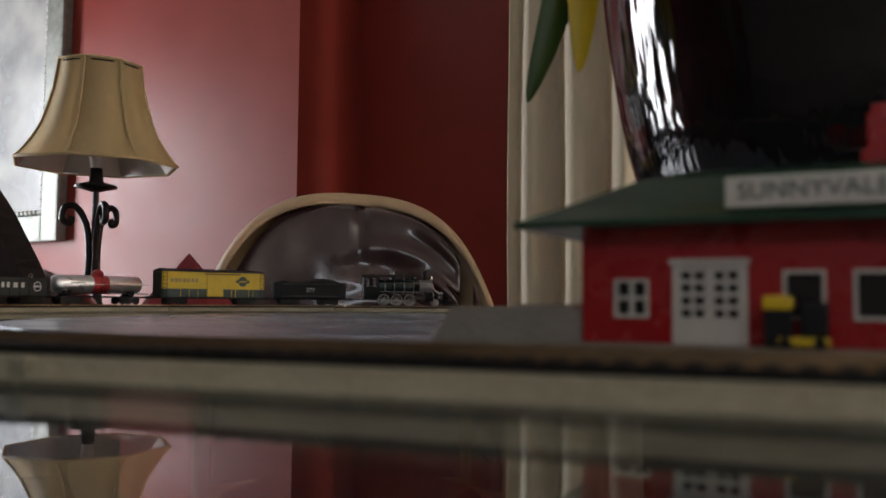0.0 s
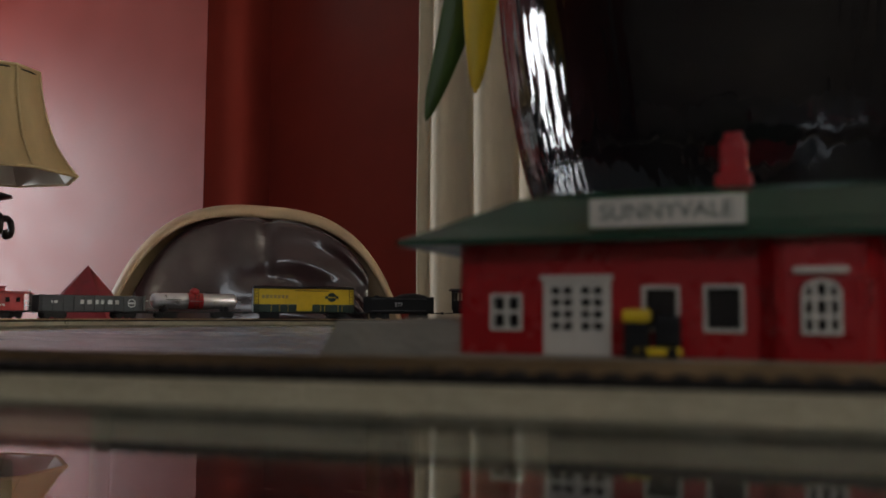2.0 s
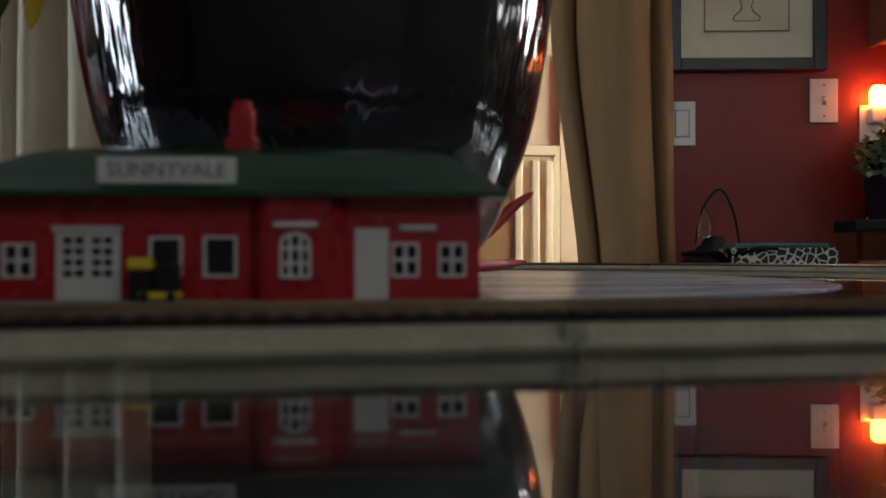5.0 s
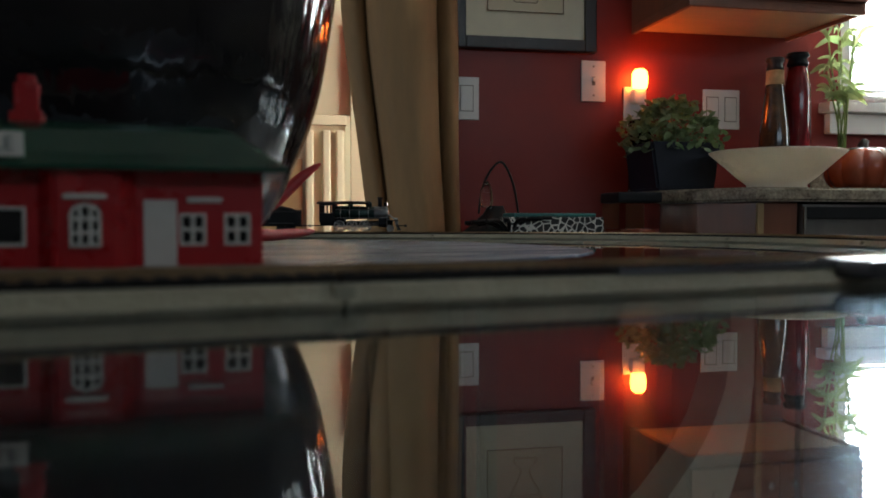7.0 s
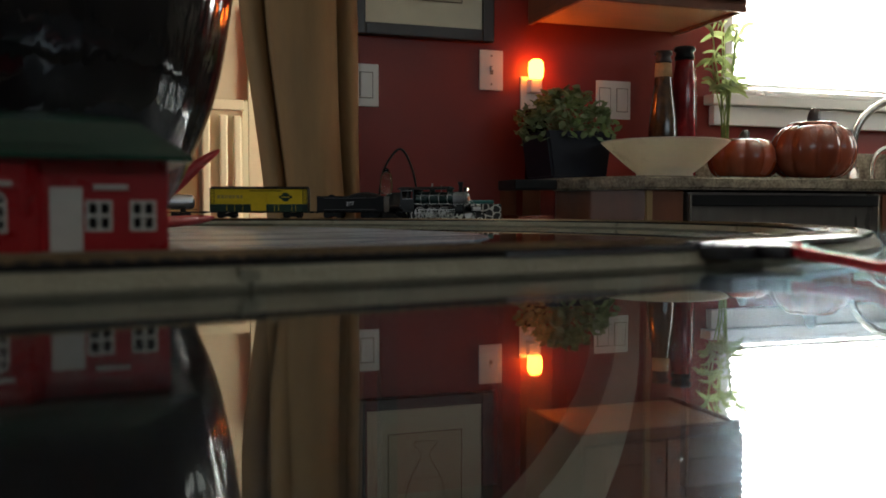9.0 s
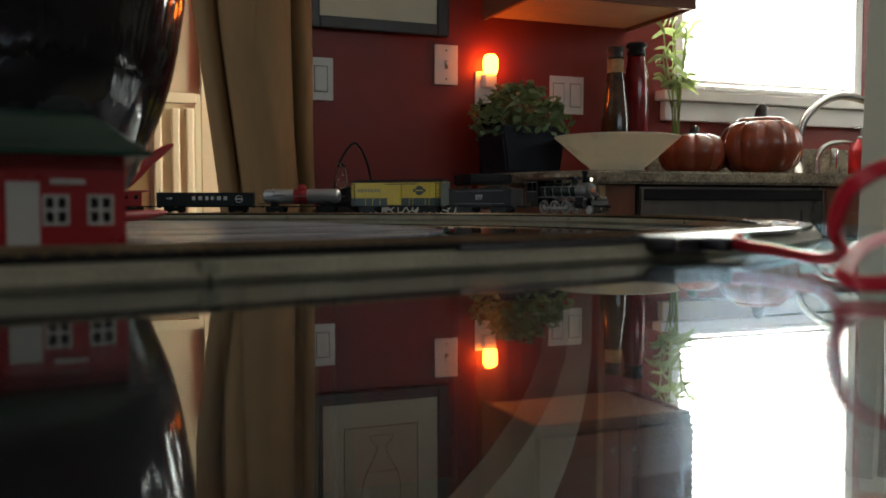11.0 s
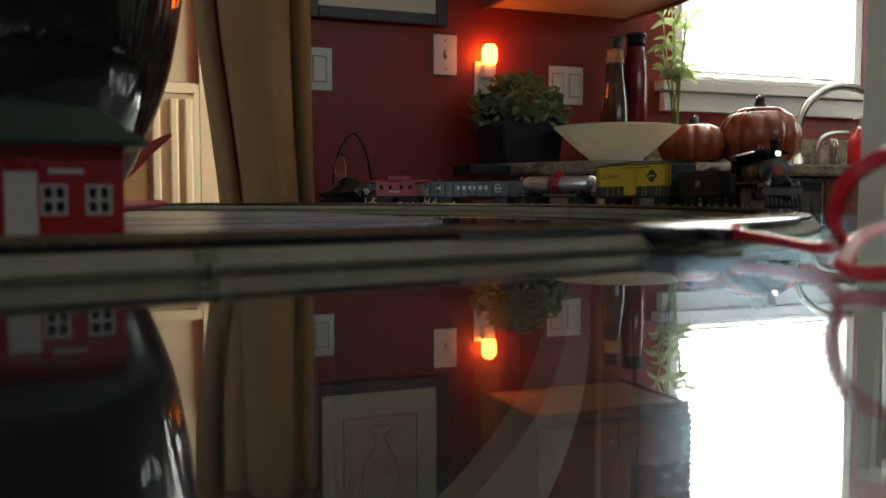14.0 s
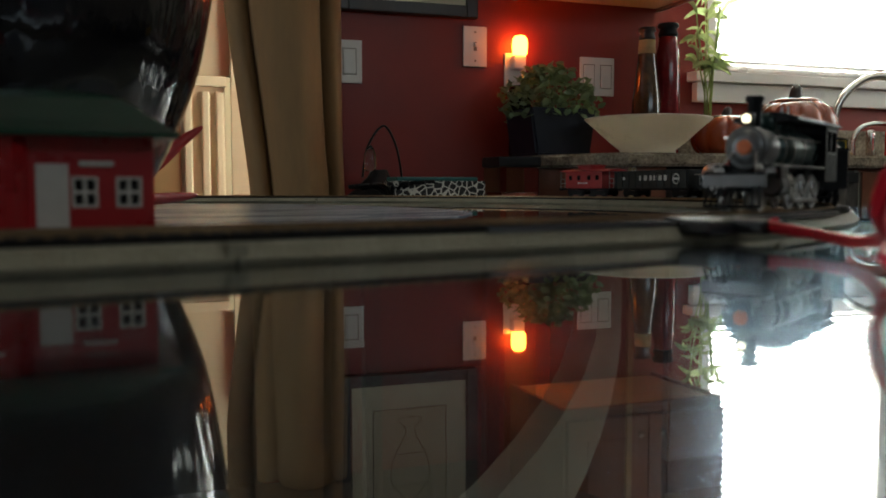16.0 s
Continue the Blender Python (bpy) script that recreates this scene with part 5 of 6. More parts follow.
# ---- chairs ----
def barrel_chair(x, y, rz, label):
    c = thing("barrel_chair", label, "chair", pose(x, y, 0, rz=rz), "chairs round the table")
    seat_z, W, TOP = -0.33, 0.262, 0.236

    def arch(a):
        """The back's outline, a from -1 to 1."""
        return TOP - 0.030 - 0.30 * abs(a) ** 2.6 - 0.02 * a

    # the broad back panel, gathered in folds towards the wing, and the wing itself
    for lo, hi in ((-0.97, 0.66), (0.74, 1.06)):
        def pad(u, v, lo=lo, hi=hi):
            a = lo + (hi - lo) * u
            puff = (math.sin(math.pi * u) ** 0.35) * (math.sin(math.pi * (0.08 + 0.92 * v)) ** 0.5)
            gather = max(0, (u - 0.45) / 0.55) ** 1.5 * math.sin(math.pi * u) ** 0.3
            fold = gather * (0.022 * math.sin(34 * v + 6 * u) + 0.012 * math.sin(61 * v - 9 * u)) * math.exp(-((v - 0.72) / 0.22) ** 2)
            crease = 0.014 * math.exp(-((a - 0.02) / 0.025) ** 2) * max(0, (v - 0.70) / 0.3)
            z = seat_z + (arch(a) - seat_z) * v
            return (W * math.sin(a * 1.25) / math.sin(1.25), 0.16 * math.cos(a * 1.3) - 0.055 * puff - (0.05 if lo > 0.5 else 0) - fold + crease + 0.008 * noise.noise((a * 5, v * 6, 3)), z)
        bm = B()
        grid(bm, pad, 60, 70)
        part("back_cushion", bm, M["leather"], c, "puffed brown leather back panel")
    bm = B()

    def shell(u, v):
        a = -1.05 + 2.10 * u
        return (W * 1.10 * math.sin(a * 1.25) / math.sin(1.25), 0.215 * math.cos(a * 1.3) + 0.012, FLOOR + 0.16 + (arch(a * 0.97) + 0.012 - FLOOR - 0.16) * v)

    grid(bm, shell, 60, 14)
    smooth(part("shell", bm, M["chair_tan"], c, "tan outer shell"), 0.012)
    bm = B()

    def roll(u, v):
        a = -1.04 + 2.08 * u
        q = math.pi * v
        w = 0.034 + 0.085 * max(0, -a)
        return (W * (1.04 + (0.05 + 0.13 * max(0, -a)) * v) * math.sin(a * 1.25) / math.sin(1.25), 0.185 * math.cos(a * 1.3) + w * (0.2 - math.cos(q)) * 0.8, arch(a * 0.98) + 0.002 + 0.026 * math.sin(q))

    grid(bm, roll, 60, 10)
    smooth(part("rim", bm, M["chair_tan"], c, "soft rolled tan rim"), 0.006)
    bm = B()
    lathe(bm, [(0.215, seat_z - 0.11), (0.235, seat_z - 0.09), (0.240, seat_z - 0.03), (0.225, seat_z), (0.10, seat_z + 0.015), (0.002, seat_z + 0.018)], 40, (0, -0.05, 0))
    part("seat", bm, M["leather"], c, "brown leather seat")
    for sx, sy in itertools.product((-1, 1), (-1, 1)):
        bm = B()
        rod(bm, (sx * 0.15, sy * 0.13, FLOOR), (sx * 0.17, sy * 0.15, seat_z - 0.09), 0.014, 0.022)
        part("leg", bm, M["dark_wood"], c)


barrel_chair(-0.918, 1.325, 36, "barrel dining chair in brown leather with tan rim")


def dark_chair():
    c = thing("high_back_chair", "dark brown upholstered chair with tall back", "chair", pose(-1.530, 0.894, 0, rz=58))
    bm = B()

    def back(u, v):
        return (0.24 * (u - 0.5) * 2 * (1 - 0.35 * v ** 3), 0.05 * math.cos(3 * (u - 0.5)) + 0.03 * v, -0.33 + v * 0.62 - 0.16 * abs(2 * u - 1) ** 2.2 * v)

    grid(bm, back, 24, 24)
    smooth(part("backrest", bm, M["dark_cloth"], c), 0.07)
    part("seat", box(B(), -0.24, 0.24, -0.46, 0.04, -0.40, -0.31, 0.03), M["dark_cloth"], c)
    for sx, sy in itertools.product((-0.2, 0.2), (-0.42, 0.0)):
        bm = B()
        rod(bm, (sx, sy, FLOOR), (sx, sy, -0.40), 0.018, 0.024)
        part("leg", bm, M["dark_wood"], c)


dark_chair()


def cream_chair():
    c = thing("cream_side_chair", "cream painted wooden side chair beside the table", "chair", pose(1.062, 0.620, 0, rz=-60))
    for sx in (-1, 1):
        bm = B()
        x = sx * 0.19
        for lo, hi in (((x, 0.0, FLOOR), (x, 0.03, -0.34)), ((x, 0.03, -0.34), (x * 1.02, 0.12, 0.36))):
            d = Vector(hi) - Vector(lo)
            m = Matrix.Translation((Vector(lo) + Vector(hi)) / 2) @ d.to_track_quat("Z", "Y").to_matrix().to_4x4()
            bmesh.ops.create_cube(bm, size=1, matrix=m @ Matrix.Diagonal((0.03, 0.038, d.length, 1)))
        part("back_post", bm, M["cream"], c)
        bm = B()
        rod(bm, (x, -0.38, FLOOR), (x, -0.38, -0.36), 0.016, 0.021)
        part("leg", bm, M["cream"], c)
    part("seat", box(B(), -0.22, 0.22, -0.42, 0.04, -0.37, -0.33, 0.012), M["cream"], c)
    for z, y in ((0.30, 0.112), (0.10, 0.086), (-0.10, 0.058)):
        part("back_rail", box(B(), -0.18, 0.18, y - 0.009, y + 0.009, z - 0.03, z + 0.03, 0.004), M["cream"], c)


cream_chair()


# ---- alcove: side table, lamp, framed print ----
def side_table(x, y):
    t = thing("side_table", "dark wooden side table under the lamp", "table", pose(x, y, 0))
    part("top", box(B(), -0.28, 0.28, -0.25, 0.25, -0.09, -0.06, 0.006), M["dark_wood"], t)
    part("apron", box(B(), -0.25, 0.25, -0.22, 0.22, -0.17, -0.09, 0.003), M["dark_wood"], t)
    for sx, sy in itertools.product((-1, 1), (-1, 1)):
        bm = B()
        rod(bm, (sx * 0.22, sy * 0.19, FLOOR), (sx * 0.23, sy * 0.20, -0.17), 0.016, 0.026)
        part("leg", bm, M["dark_wood"], t)


LX, LY = -1.855, 1.47
side_table(LX, LY)


def lamp():
    l = thing("table_lamp", "table lamp with tan bell shade on black scrolled iron base", "lamp", pose(LX, LY, 0, rz=12))
    bm = B()
    lathe(bm, [(0.085, -0.06), (0.088, -0.052), (0.060, -0.035), (0.020, -0.028), (0.014, -0.01)], 28)
    part("foot", bm, M["iron"], l)
    for k in range(3):
        a = radians(90 + 120 * k)
        c, s = math.cos(a), math.sin(a)
        path = [(0.030, -0.02), (0.016, 0.05), (0.012, 0.13), (0.020, 0.20), (0.045, 0.245), (0.072, 0.245), (0.078, 0.215), (0.060, 0.205), (0.056, 0.222)]
        bm = B()
        tube(bm, spline([(r * c, r * s, z) for r, z in path], 6), 0.0085, 8)
        part("scroll", bm, M["iron"], l, "curled iron scroll")
    bm = B()
    rod(bm, (0, 0, 0.16), (0, 0, 0.345), 0.008)
    lathe(bm, [(0.010, 0.285), (0.052, 0.296), (0.050, 0.302), (0.018, 0.310), (0.014, 0.345)], 28)
    part("stem", bm, M["iron"], l)
    bm = B()
    lathe(bm, [(0.013, 0.345), (0.016, 0.365), (0.024, 0.39), (0.027, 0.42), (0.018, 0.45), (0.002, 0.46)], 18)
    part("bulb", bm, M["shade_in"], l, "white unlit bulb")
    # square bell shade with cut corners
    prof = [(0.202, 0.352), (0.178, 0.381), (0.146, 0.434), (0.123, 0.502), (0.111, 0.558), (0.105, 0.607)]

    def corner(k, r):
        a = math.pi / 4 * k + math.pi / 8
        q = 1.0 if k % 2 else 1.0
        return (r * q * math.cos(a), r * q * math.sin(a))

    zs = spline([(r, 0, z) for r, z in prof], 5)
    for k in range(8):
        bm = B()
        rows = []
        for q in zs:
            (x0, y0), (x1, y1) = corner(k, q.x), corner(k + 1, q.x)
            rows.append([bm.verts.new((x0, y0, q.z)), bm.verts.new((x1, y1, q.z))])
        for a, b in zip(rows, rows[1:]):
            bm.faces.new((a[0], a[1], b[1], b[0])).smooth = True
        panel = smooth(part("shade_panel", bm, M["shade"], l, "tan silk shade panel"), 0.002)
        bm = B()
        rows = [[bm.verts.new((*corner(k + e, q.x - 0.006), q.z)) for e in (0, 1)] for q in zs]
        for a, b in zip(rows, rows[1:]):
            bm.faces.new((a[0], a[1], b[1], b[0])).smooth = True
        smooth(part("lining", bm, M["shade_in"], panel, "white inner lining"), 0.001)
        bm = B()
        tube(bm, [(*corner(k, q.x + 0.001), q.z) for q in zs], 0.0028, 6)
        part("piping", bm, M["piping"], panel)
    for r, z in (prof[0], prof[-1]):
        bm = B()
        tube(bm, [(*corner(k, r), z) for k in range(9)], 0.0045, 6)
        part("trim", bm, M["piping"], l)
    bm = B()
    tube(bm, [(0.10 * math.cos(a), 0.10 * math.sin(a), 0.60) for a in np.linspace(0, 2 * math.pi, 25)], 0.002, 5)
    for a in (0, 2.1, 4.2):
        rod(bm, (0, 0, 0.59), (0.10 * math.cos(a), 0.10 * math.sin(a), 0.60), 0.002, n=6)
    rod(bm, (0, 0, 0.45), (0, 0, 0.60), 0.002, n=6)
    part("harp", bm, M["iron"], l)


lamp()


def sofa_arm():
    bm = B()
    lathe(bm, [(0.17, -0.30), (0.18, -0.12), (0.165, -0.02), (0.12, 0.045), (0.05, 0.075), (0.002, 0.08)], 32, wobble=lambda a, z: 1 + 0.05 * math.sin(2 * a) + 0.02 * math.sin(5 * a))
    box(bm, -0.15, 0.15, -0.15, 0.15, FLOOR, -0.28, 0.02)
    solid("ottoman", bm, M["leather"], "brown leather tub stool with rounded cushion", "stool", at=pose(-1.62, 1.12, 0))


sofa_arm()


def big_print():
    p = thing("framed_print", "pale landscape print in wide antique silver frame", "picture")
    y = 2.03
    x0, x1, z0, z1 = -3.70, -2.77, 0.22, 1.45
    fw = 0.095
    for dims in ((x0, x0 + fw, z0, z1), (x1 - fw, x1, z0, z1), (x0 + fw, x1 - fw, z0, z0 + fw), (x0 + fw, x1 - fw, z1 - fw, z1)):
        part("frame", box(B(), dims[0], dims[1], y - 0.045, y - 0.001, dims[2], dims[3], 0.010), M["frame_silver"], p)
    part("print", box(B(), x0 + fw, x1 - fw, y - 0.016, y - 0.004, z0 + fw, z1 - fw), M["print_pale"], p, "pale printed landscape")
    bead = B()
    bmesh.ops.create_icosphere(bead, subdivisions=1, radius=0.012)
    bead = mesh("bead", bead, M["bead"])
    for i in range(40):
        for x in (x0 + fw + 0.012, x1 - fw - 0.012):
            z = z0 + fw + 0.014 + i * 0.026
            if z < z1 - fw:
                part("bead", bead, None, p, at=pose(x, y - 0.030, z))
    for i in range(27):
        part("bead", bead, None, p, at=pose(x0 + fw + 0.04 + i * 0.026, y - 0.030, z0 + fw + 0.012))


big_print()


# ---- kitchen wall ----
def plate(name, x0, x1, z0, z1, kinds, label):
    p = thing(name, label, name.replace("_", " "))
    y = NW
    part("cover", box(B(), x0, x1, y - 0.006, y - 0.0005, z0, z1, 0.002), M["plate"], p)
    n = len(kinds)
    for i, k in enumerate(kinds):
        cx, cz = x0 + (x1 - x0) * (i + 0.5) / n, (z0 + z1) / 2
        if k == "rocker":
            part("rocker", box(B(), cx - 0.0165, cx + 0.0165, y - 0.0095, y - 0.006, cz - 0.033, cz + 0.033, 0.0015), M["plate"], p)
            bm = B()
            for a, b, c, d in ((-0.0195, -0.0170, -0.036, 0.036), (0.0170, 0.0195, -0.036, 0.036), (-0.0170, 0.0170, 0.0335, 0.036), (-0.0170, 0.0170, -0.036, -0.0335)):
                box(bm, cx + a, cx + b, y - 0.0066, y - 0.006, cz + c, cz + d)
            part("gap", bm, M["grey_plastic"], p)
        elif k == "toggle":
            part("slot", box(B(), cx - 0.005, cx + 0.005, y - 0.0068, y - 0.006, cz - 0.012, cz + 0.012), M["grey_plastic"], p)
            part("toggle", box(B(), cx - 0.004, cx + 0.004, y - 0.014, y - 0.0068, cz - 0.001, cz + 0.009, 0.001), M["plate"], p)
            for dz in (-0.030, 0.030, -0.042, 0.042)[:2]:
                bm = B()
                rod(bm, (cx, y - 0.0075, cz + dz * 1.35), (cx, y - 0.006, cz + dz * 1.35), 0.003, n=10)
                part("screw", bm, M["grey_plastic"], p)
    return p


plate("light_switch", 0.636, 0.706, 0.307, 0.423, ["rocker"], "white wall plate with one rocker switch")
plate("wall_plate", 1.003, 1.075, 0.367, 0.481, ["toggle"], "white wall plate with a small toggle and screws")
plate("light_switch", 1.377, 1.493, 0.298, 0.412, ["rocker", "rocker"], "white wall plate with two rocker switches")
plate("wall_outlet", 1.131, 1.199, 0.297, 0.411, [], "white wall outlet holding the night light")


def night_light():
    n = thing("night_light", "plugged-in night light glowing orange", "night light")
    y = NW - 0.006
    part("body", box(B(), 1.148, 1.184, y - 0.032, y - 0.0005, 0.362, 0.402, 0.006), M["plate"], n, "white plastic base")
    bm = B()
    lathe(bm, [(0.016, 0.0), (0.021, 0.006), (0.0225, 0.030), (0.021, 0.046), (0.014, 0.055), (0.002, 0.058)], 24, (1.166, y - 0.028, 0.401))
    part("shade", bm, M["bulb"], n, "glowing orange plastic shade")


night_light()


def wall_picture():
    p = thing("framed_drawing", "sepia drawing in cream mat and dark wood frame", "picture")
    x0, x1, z0, z1, f = 0.632, 1.040, 0.500, 1.080, 0.033
    y = NW
    for a, b, c, d in ((x0, x0 + f, z0, z1), (x1 - f, x1, z0, z1), (x0 + f, x1 - f, z0, z0 + f), (x0 + f, x1 - f, z1 - f, z1)):
        part("frame", box(B(), a, b, y - 0.028, y - 0.001, c, d, 0.004), M["dark_wood"], p)
    part("mat", box(B(), x0 + f, x1 - f, y - 0.014, y - 0.002, z0 + f, z1 - f), M["mat_board"], p, "cream mat board")
    mx, mz = (x0 + x1) / 2, (z0 + z1) / 2 + 0.005
    part("drawing", box(B(), mx - 0.108, mx + 0.108, y - 0.017, y - 0.0142, mz - 0.19, mz + 0.19), M["paper"], p, "aged paper with an urn drawing")
    bm = B()
    for a, b, c, d in ((-0.110, -0.1075, -0.192, 0.192), (0.1075, 0.110, -0.192, 0.192), (-0.1075, 0.1075, -0.192, -0.1895), (-0.1075, 0.1075, 0.1895, 0.192)):
        box(bm, mx + a, mx + b, y - 0.0180, y - 0.0171, mz + c, mz + d)
    part("border_line", bm, M["sepia"], p)
    bm = B()
    urn = [(0.030, -0.165), (0.034, -0.155), (0.014, -0.135), (0.018, -0.11), (0.045, -0.06), (0.058, -0.01), (0.050, 0.03), (0.024, 0.06), (0.018, 0.10), (0.036, 0.135), (0.034, 0.14)]
    for s in (-1, 1):
        tube(bm, spline([(mx + s * r, y - 0.0176, mz + z) for r, z in urn], 4), 0.0013, 5)
    for r, z in (urn[0], urn[4], urn[6], urn[9]):
        rod(bm, (mx - r, y - 0.0176, mz + z), (mx + r, y - 0.0176, mz + z), 0.0011, n=5)
    for s in (-1, 1):
        tube(bm, spline([(mx + s * 0.018, y - 0.0176, mz + 0.10), (mx + s * 0.055, y - 0.0176, mz + 0.09), (mx + s * 0.065, y - 0.0176, mz + 0.05), (mx + s * 0.048, y - 0.0176, mz + 0.03)], 5), 0.0012, 5)
    part("urn_drawing", bm, M["sepia"], p, "sepia line drawing of an urn")


wall_picture()


def upper_cabinet():
    c = thing("upper_cabinet", "dark cherry wall cabinet with pale underside", "cabinet")
    x0, x1, y0, y1, z0, z1 = 1.155, 1.652, 2.00, NW - 0.001, 0.565, 1.36
    part("body", box(B(), x0, x1, y0, y1, z0 + 0.018, z1, 0.002), M["cabinet"], c)
    part("bottom", box(B(), x0 + 0.012, x1 - 0.012, y0 + 0.012, y1, z0 + 0.006, z0 + 0.0178), M["cabinet_pale"], c, "light brown underside, bounced light put into its colour")
    part("bottom_trim", box(B(), x0, x1, y0, y0 + 0.012, z0 - 0.004, z0 + 0.018, 0.002), M["cabinet"], c)
    for x in (x0, x1 - 0.012):
        part("bottom_trim", box(B(), x, x + 0.012, y0 + 0.0121, y1, z0 - 0.004, z0 + 0.018, 0.002), M["cabinet"], c)
    for a, b in ((x0 + 0.006, (x0 + x1) / 2 - 0.002), ((x0 + x1) / 2 + 0.002, x1 - 0.006)):
        d = part("door", box(B(), a, b, y0 - 0.020, y0 - 0.0005, z0 + 0.024, z1 - 0.01, 0.003), M["cabinet"], c)
        part("panel", box(B(), a + 0.055, b - 0.055, y0 - 0.026, y0 - 0.0202, z0 + 0.08, z1 - 0.07, 0.005), M["cabinet"], d)
        bm = B()
        bmesh.ops.create_uvsphere(bm, u_segments=12, v_segments=8, radius=0.012, matrix=Matrix.Translation((b - 0.03 if a < 1.3 else a + 0.03, y0 - 0.032, z0 + 0.07)))
        part("knob", bm, M["chrome"], d)


upper_cabinet()
CT = 0.108


def counter():
    c = solid("countertop", B(), M["granite"], "speckled brown granite worktop with rounded edge", "worktop")
    bm = B()
    out = [(1.245, 1.845), (3.58, 1.845), (3.58, NW - 0.001), (1.115, NW - 0.001), (1.115, 2.10)]
    lo, hi = [bm.verts.new((x, y, CT - 0.034)) for x, y in out], [bm.verts.new((x, y, CT)) for x, y in out]
    bm.faces.new(lo[::-1])
    bm.faces.new(hi)
    for i in range(5):
        bm.faces.new((lo[i], lo[(i + 1) % 5], hi[(i + 1) % 5], hi[i]))
    bmesh.ops.bevel(bm, geom=[e for e in bm.edges if abs(e.verts[0].co.z - e.verts[1].co.z) < 1e-5], offset=0.006, segments=3, affect="EDGES")
    c.data = mesh("countertop", bm, M["granite"])
    bm = B()
    box(bm, 1.70, 3.58, NW - 0.022, NW - 0.001, CT + 0.001, CT + 0.105, 0.003)
    solid("backsplash", bm, M["granite"], "speckled granite upstand behind the sink", "backsplash", "structure")
    u = thing("base_cabinet", "dark cherry base cabinet end with pale corner strip", "cabinet")
    bm = B()
    o2 = [(1.268, 1.872), (1.372, 1.872), (1.372, NW - 0.002), (1.135, NW - 0.002), (1.135, 2.105)]
    lo, hi = [bm.verts.new((x, y, FLOOR + 0.001)) for x, y in o2], [bm.verts.new((x, y, CT - 0.036)) for x, y in o2]
    bm.faces.new(lo[::-1])
    bm.faces.new(hi)
    for i in range(5):
        bm.faces.new((lo[i], lo[(i + 1) % 5], hi[(i + 1) % 5], hi[i]))
    part("body", bm, M["cabinet"], u)
    part("corner_strip", box(B(), 1.262, 1.278, 1.862, 1.8715, FLOOR + 0.002, CT - 0.037, 0.002), M["door_panel"], u, "pale wooden corner strip")
    d = thing("dishwasher", "dark built-in dishwasher with steel edge strips", "appliance")
    part("front", box(B(), 1.380, 1.985, 1.862, 1.90, FLOOR + 0.10, CT - 0.040, 0.004), M["appliance"], d)
    part("body", box(B(), 1.376, 1.988, 1.901, NW - 0.01, FLOOR + 0.001, CT - 0.040), M["black"], d)
    for x in (1.381, 1.978):
        part("edge_strip", box(B(), x, x + 0.006, 1.857, 1.8615, FLOOR + 0.11, CT - 0.046), M["chrome"], d)
    part("control_panel", box(B(), 1.388, 1.976, 1.856, 1.8615, CT - 0.075, CT - 0.046, 0.003), M["black"], d)
    k = thing("base_cabinet", "dark cherry sink cabinet with panelled doors", "cabinet")
    part("body", box(B(), 1.992, 3.58, 1.885, NW - 0.01, FLOOR + 0.001, CT - 0.036, 0.002), M["cabinet"], k)
    for i in range(3):
        x = 2.0 + i * 0.52
        dr = part("door", box(B(), x, x + 0.51, 1.866, 1.8845, FLOOR + 0.10, CT - 0.045, 0.003), M["cabinet"], k)
        part("panel", box(B(), x + 0.06, x + 0.45, 1.860, 1.8655, FLOOR + 0.16, CT - 0.11, 0.004), M["cabinet"], dr)


counter()


def bowl():
    bm = B()
    lathe(bm, [(0.080, 0.0), (0.084, 0.004), (0.082, 0.012), (0.110, 0.035), (0.158, 0.082), (0.186, 0.108), (0.190, 0.114), (0.186, 0.115), (0.150, 0.085), (0.09, 0.03), (0.002, 0.018)], 48)
    solid("bowl", bm, M["bowl"], "wide white ceramic bowl on the granite worktop", "bowl", at=pose(1.370, 1.955, CT) @ Matrix.Diagonal((0.86, 0.86, 0.80, 1)))


bowl()


def pumpkin(x, y, r, h, label, lid):
    p = thing("ceramic_pumpkin", label, "pumpkin ornament", pose(x, y, CT), "ceramic pumpkins")
    n = 10
    prof = [(0.35, 0.0), (0.62, 0.02), (0.88, 0.16), (1.0, 0.42), (0.97, 0.66), (0.80, 0.86), (0.52, 0.97), (0.2, 0.98), (0.02, 0.95)]
    pts = spline([(q * r, 0, z * h) for q, z in prof], 4)
    rib = lambda a, z: 0.90 + 0.10 * abs(math.cos(n * a / 2)) ** 0.6
    bm = B()
    lathe(bm, [(max(q.x, 0.001), q.z) for q in pts], 100, wobble=rib)
    part("body", bm, M["pumpkin"], p)
    if lid:
        bm = B()
        lathe(bm, [(0.60 * r, h * 0.935), (0.63 * r, h * 0.955), (0.55 * r, h * 1.0), (0.3 * r, h * 1.03), (0.01, h * 1.03)], 100, wobble=lambda a, z: 0.93 + 0.07 * abs(math.cos(n * a / 2)))
        part("lid", bm, M["pumpkin"], p, "scalloped lid")
    bm = B()
    z = h * (1.02 if lid else 0.94)
    tube(bm, spline([(0, 0, z), (0.002, 0, z + 0.12 * h), (0.010, 0.003, z + 0.2 * h)], 5), [0.022 * r / 0.13 - 0.0006 * i for i in range(11)], 10)
    part("stem", bm, M["dark_wood"], p, "short brown stem")


pumpkin(1.695, 2.06, 0.098, 0.118, "small copper-glazed ceramic pumpkin", False)
pumpkin(1.842, 1.955, 0.113, 0.155, "large copper-glazed ceramic pumpkin with lid", True)


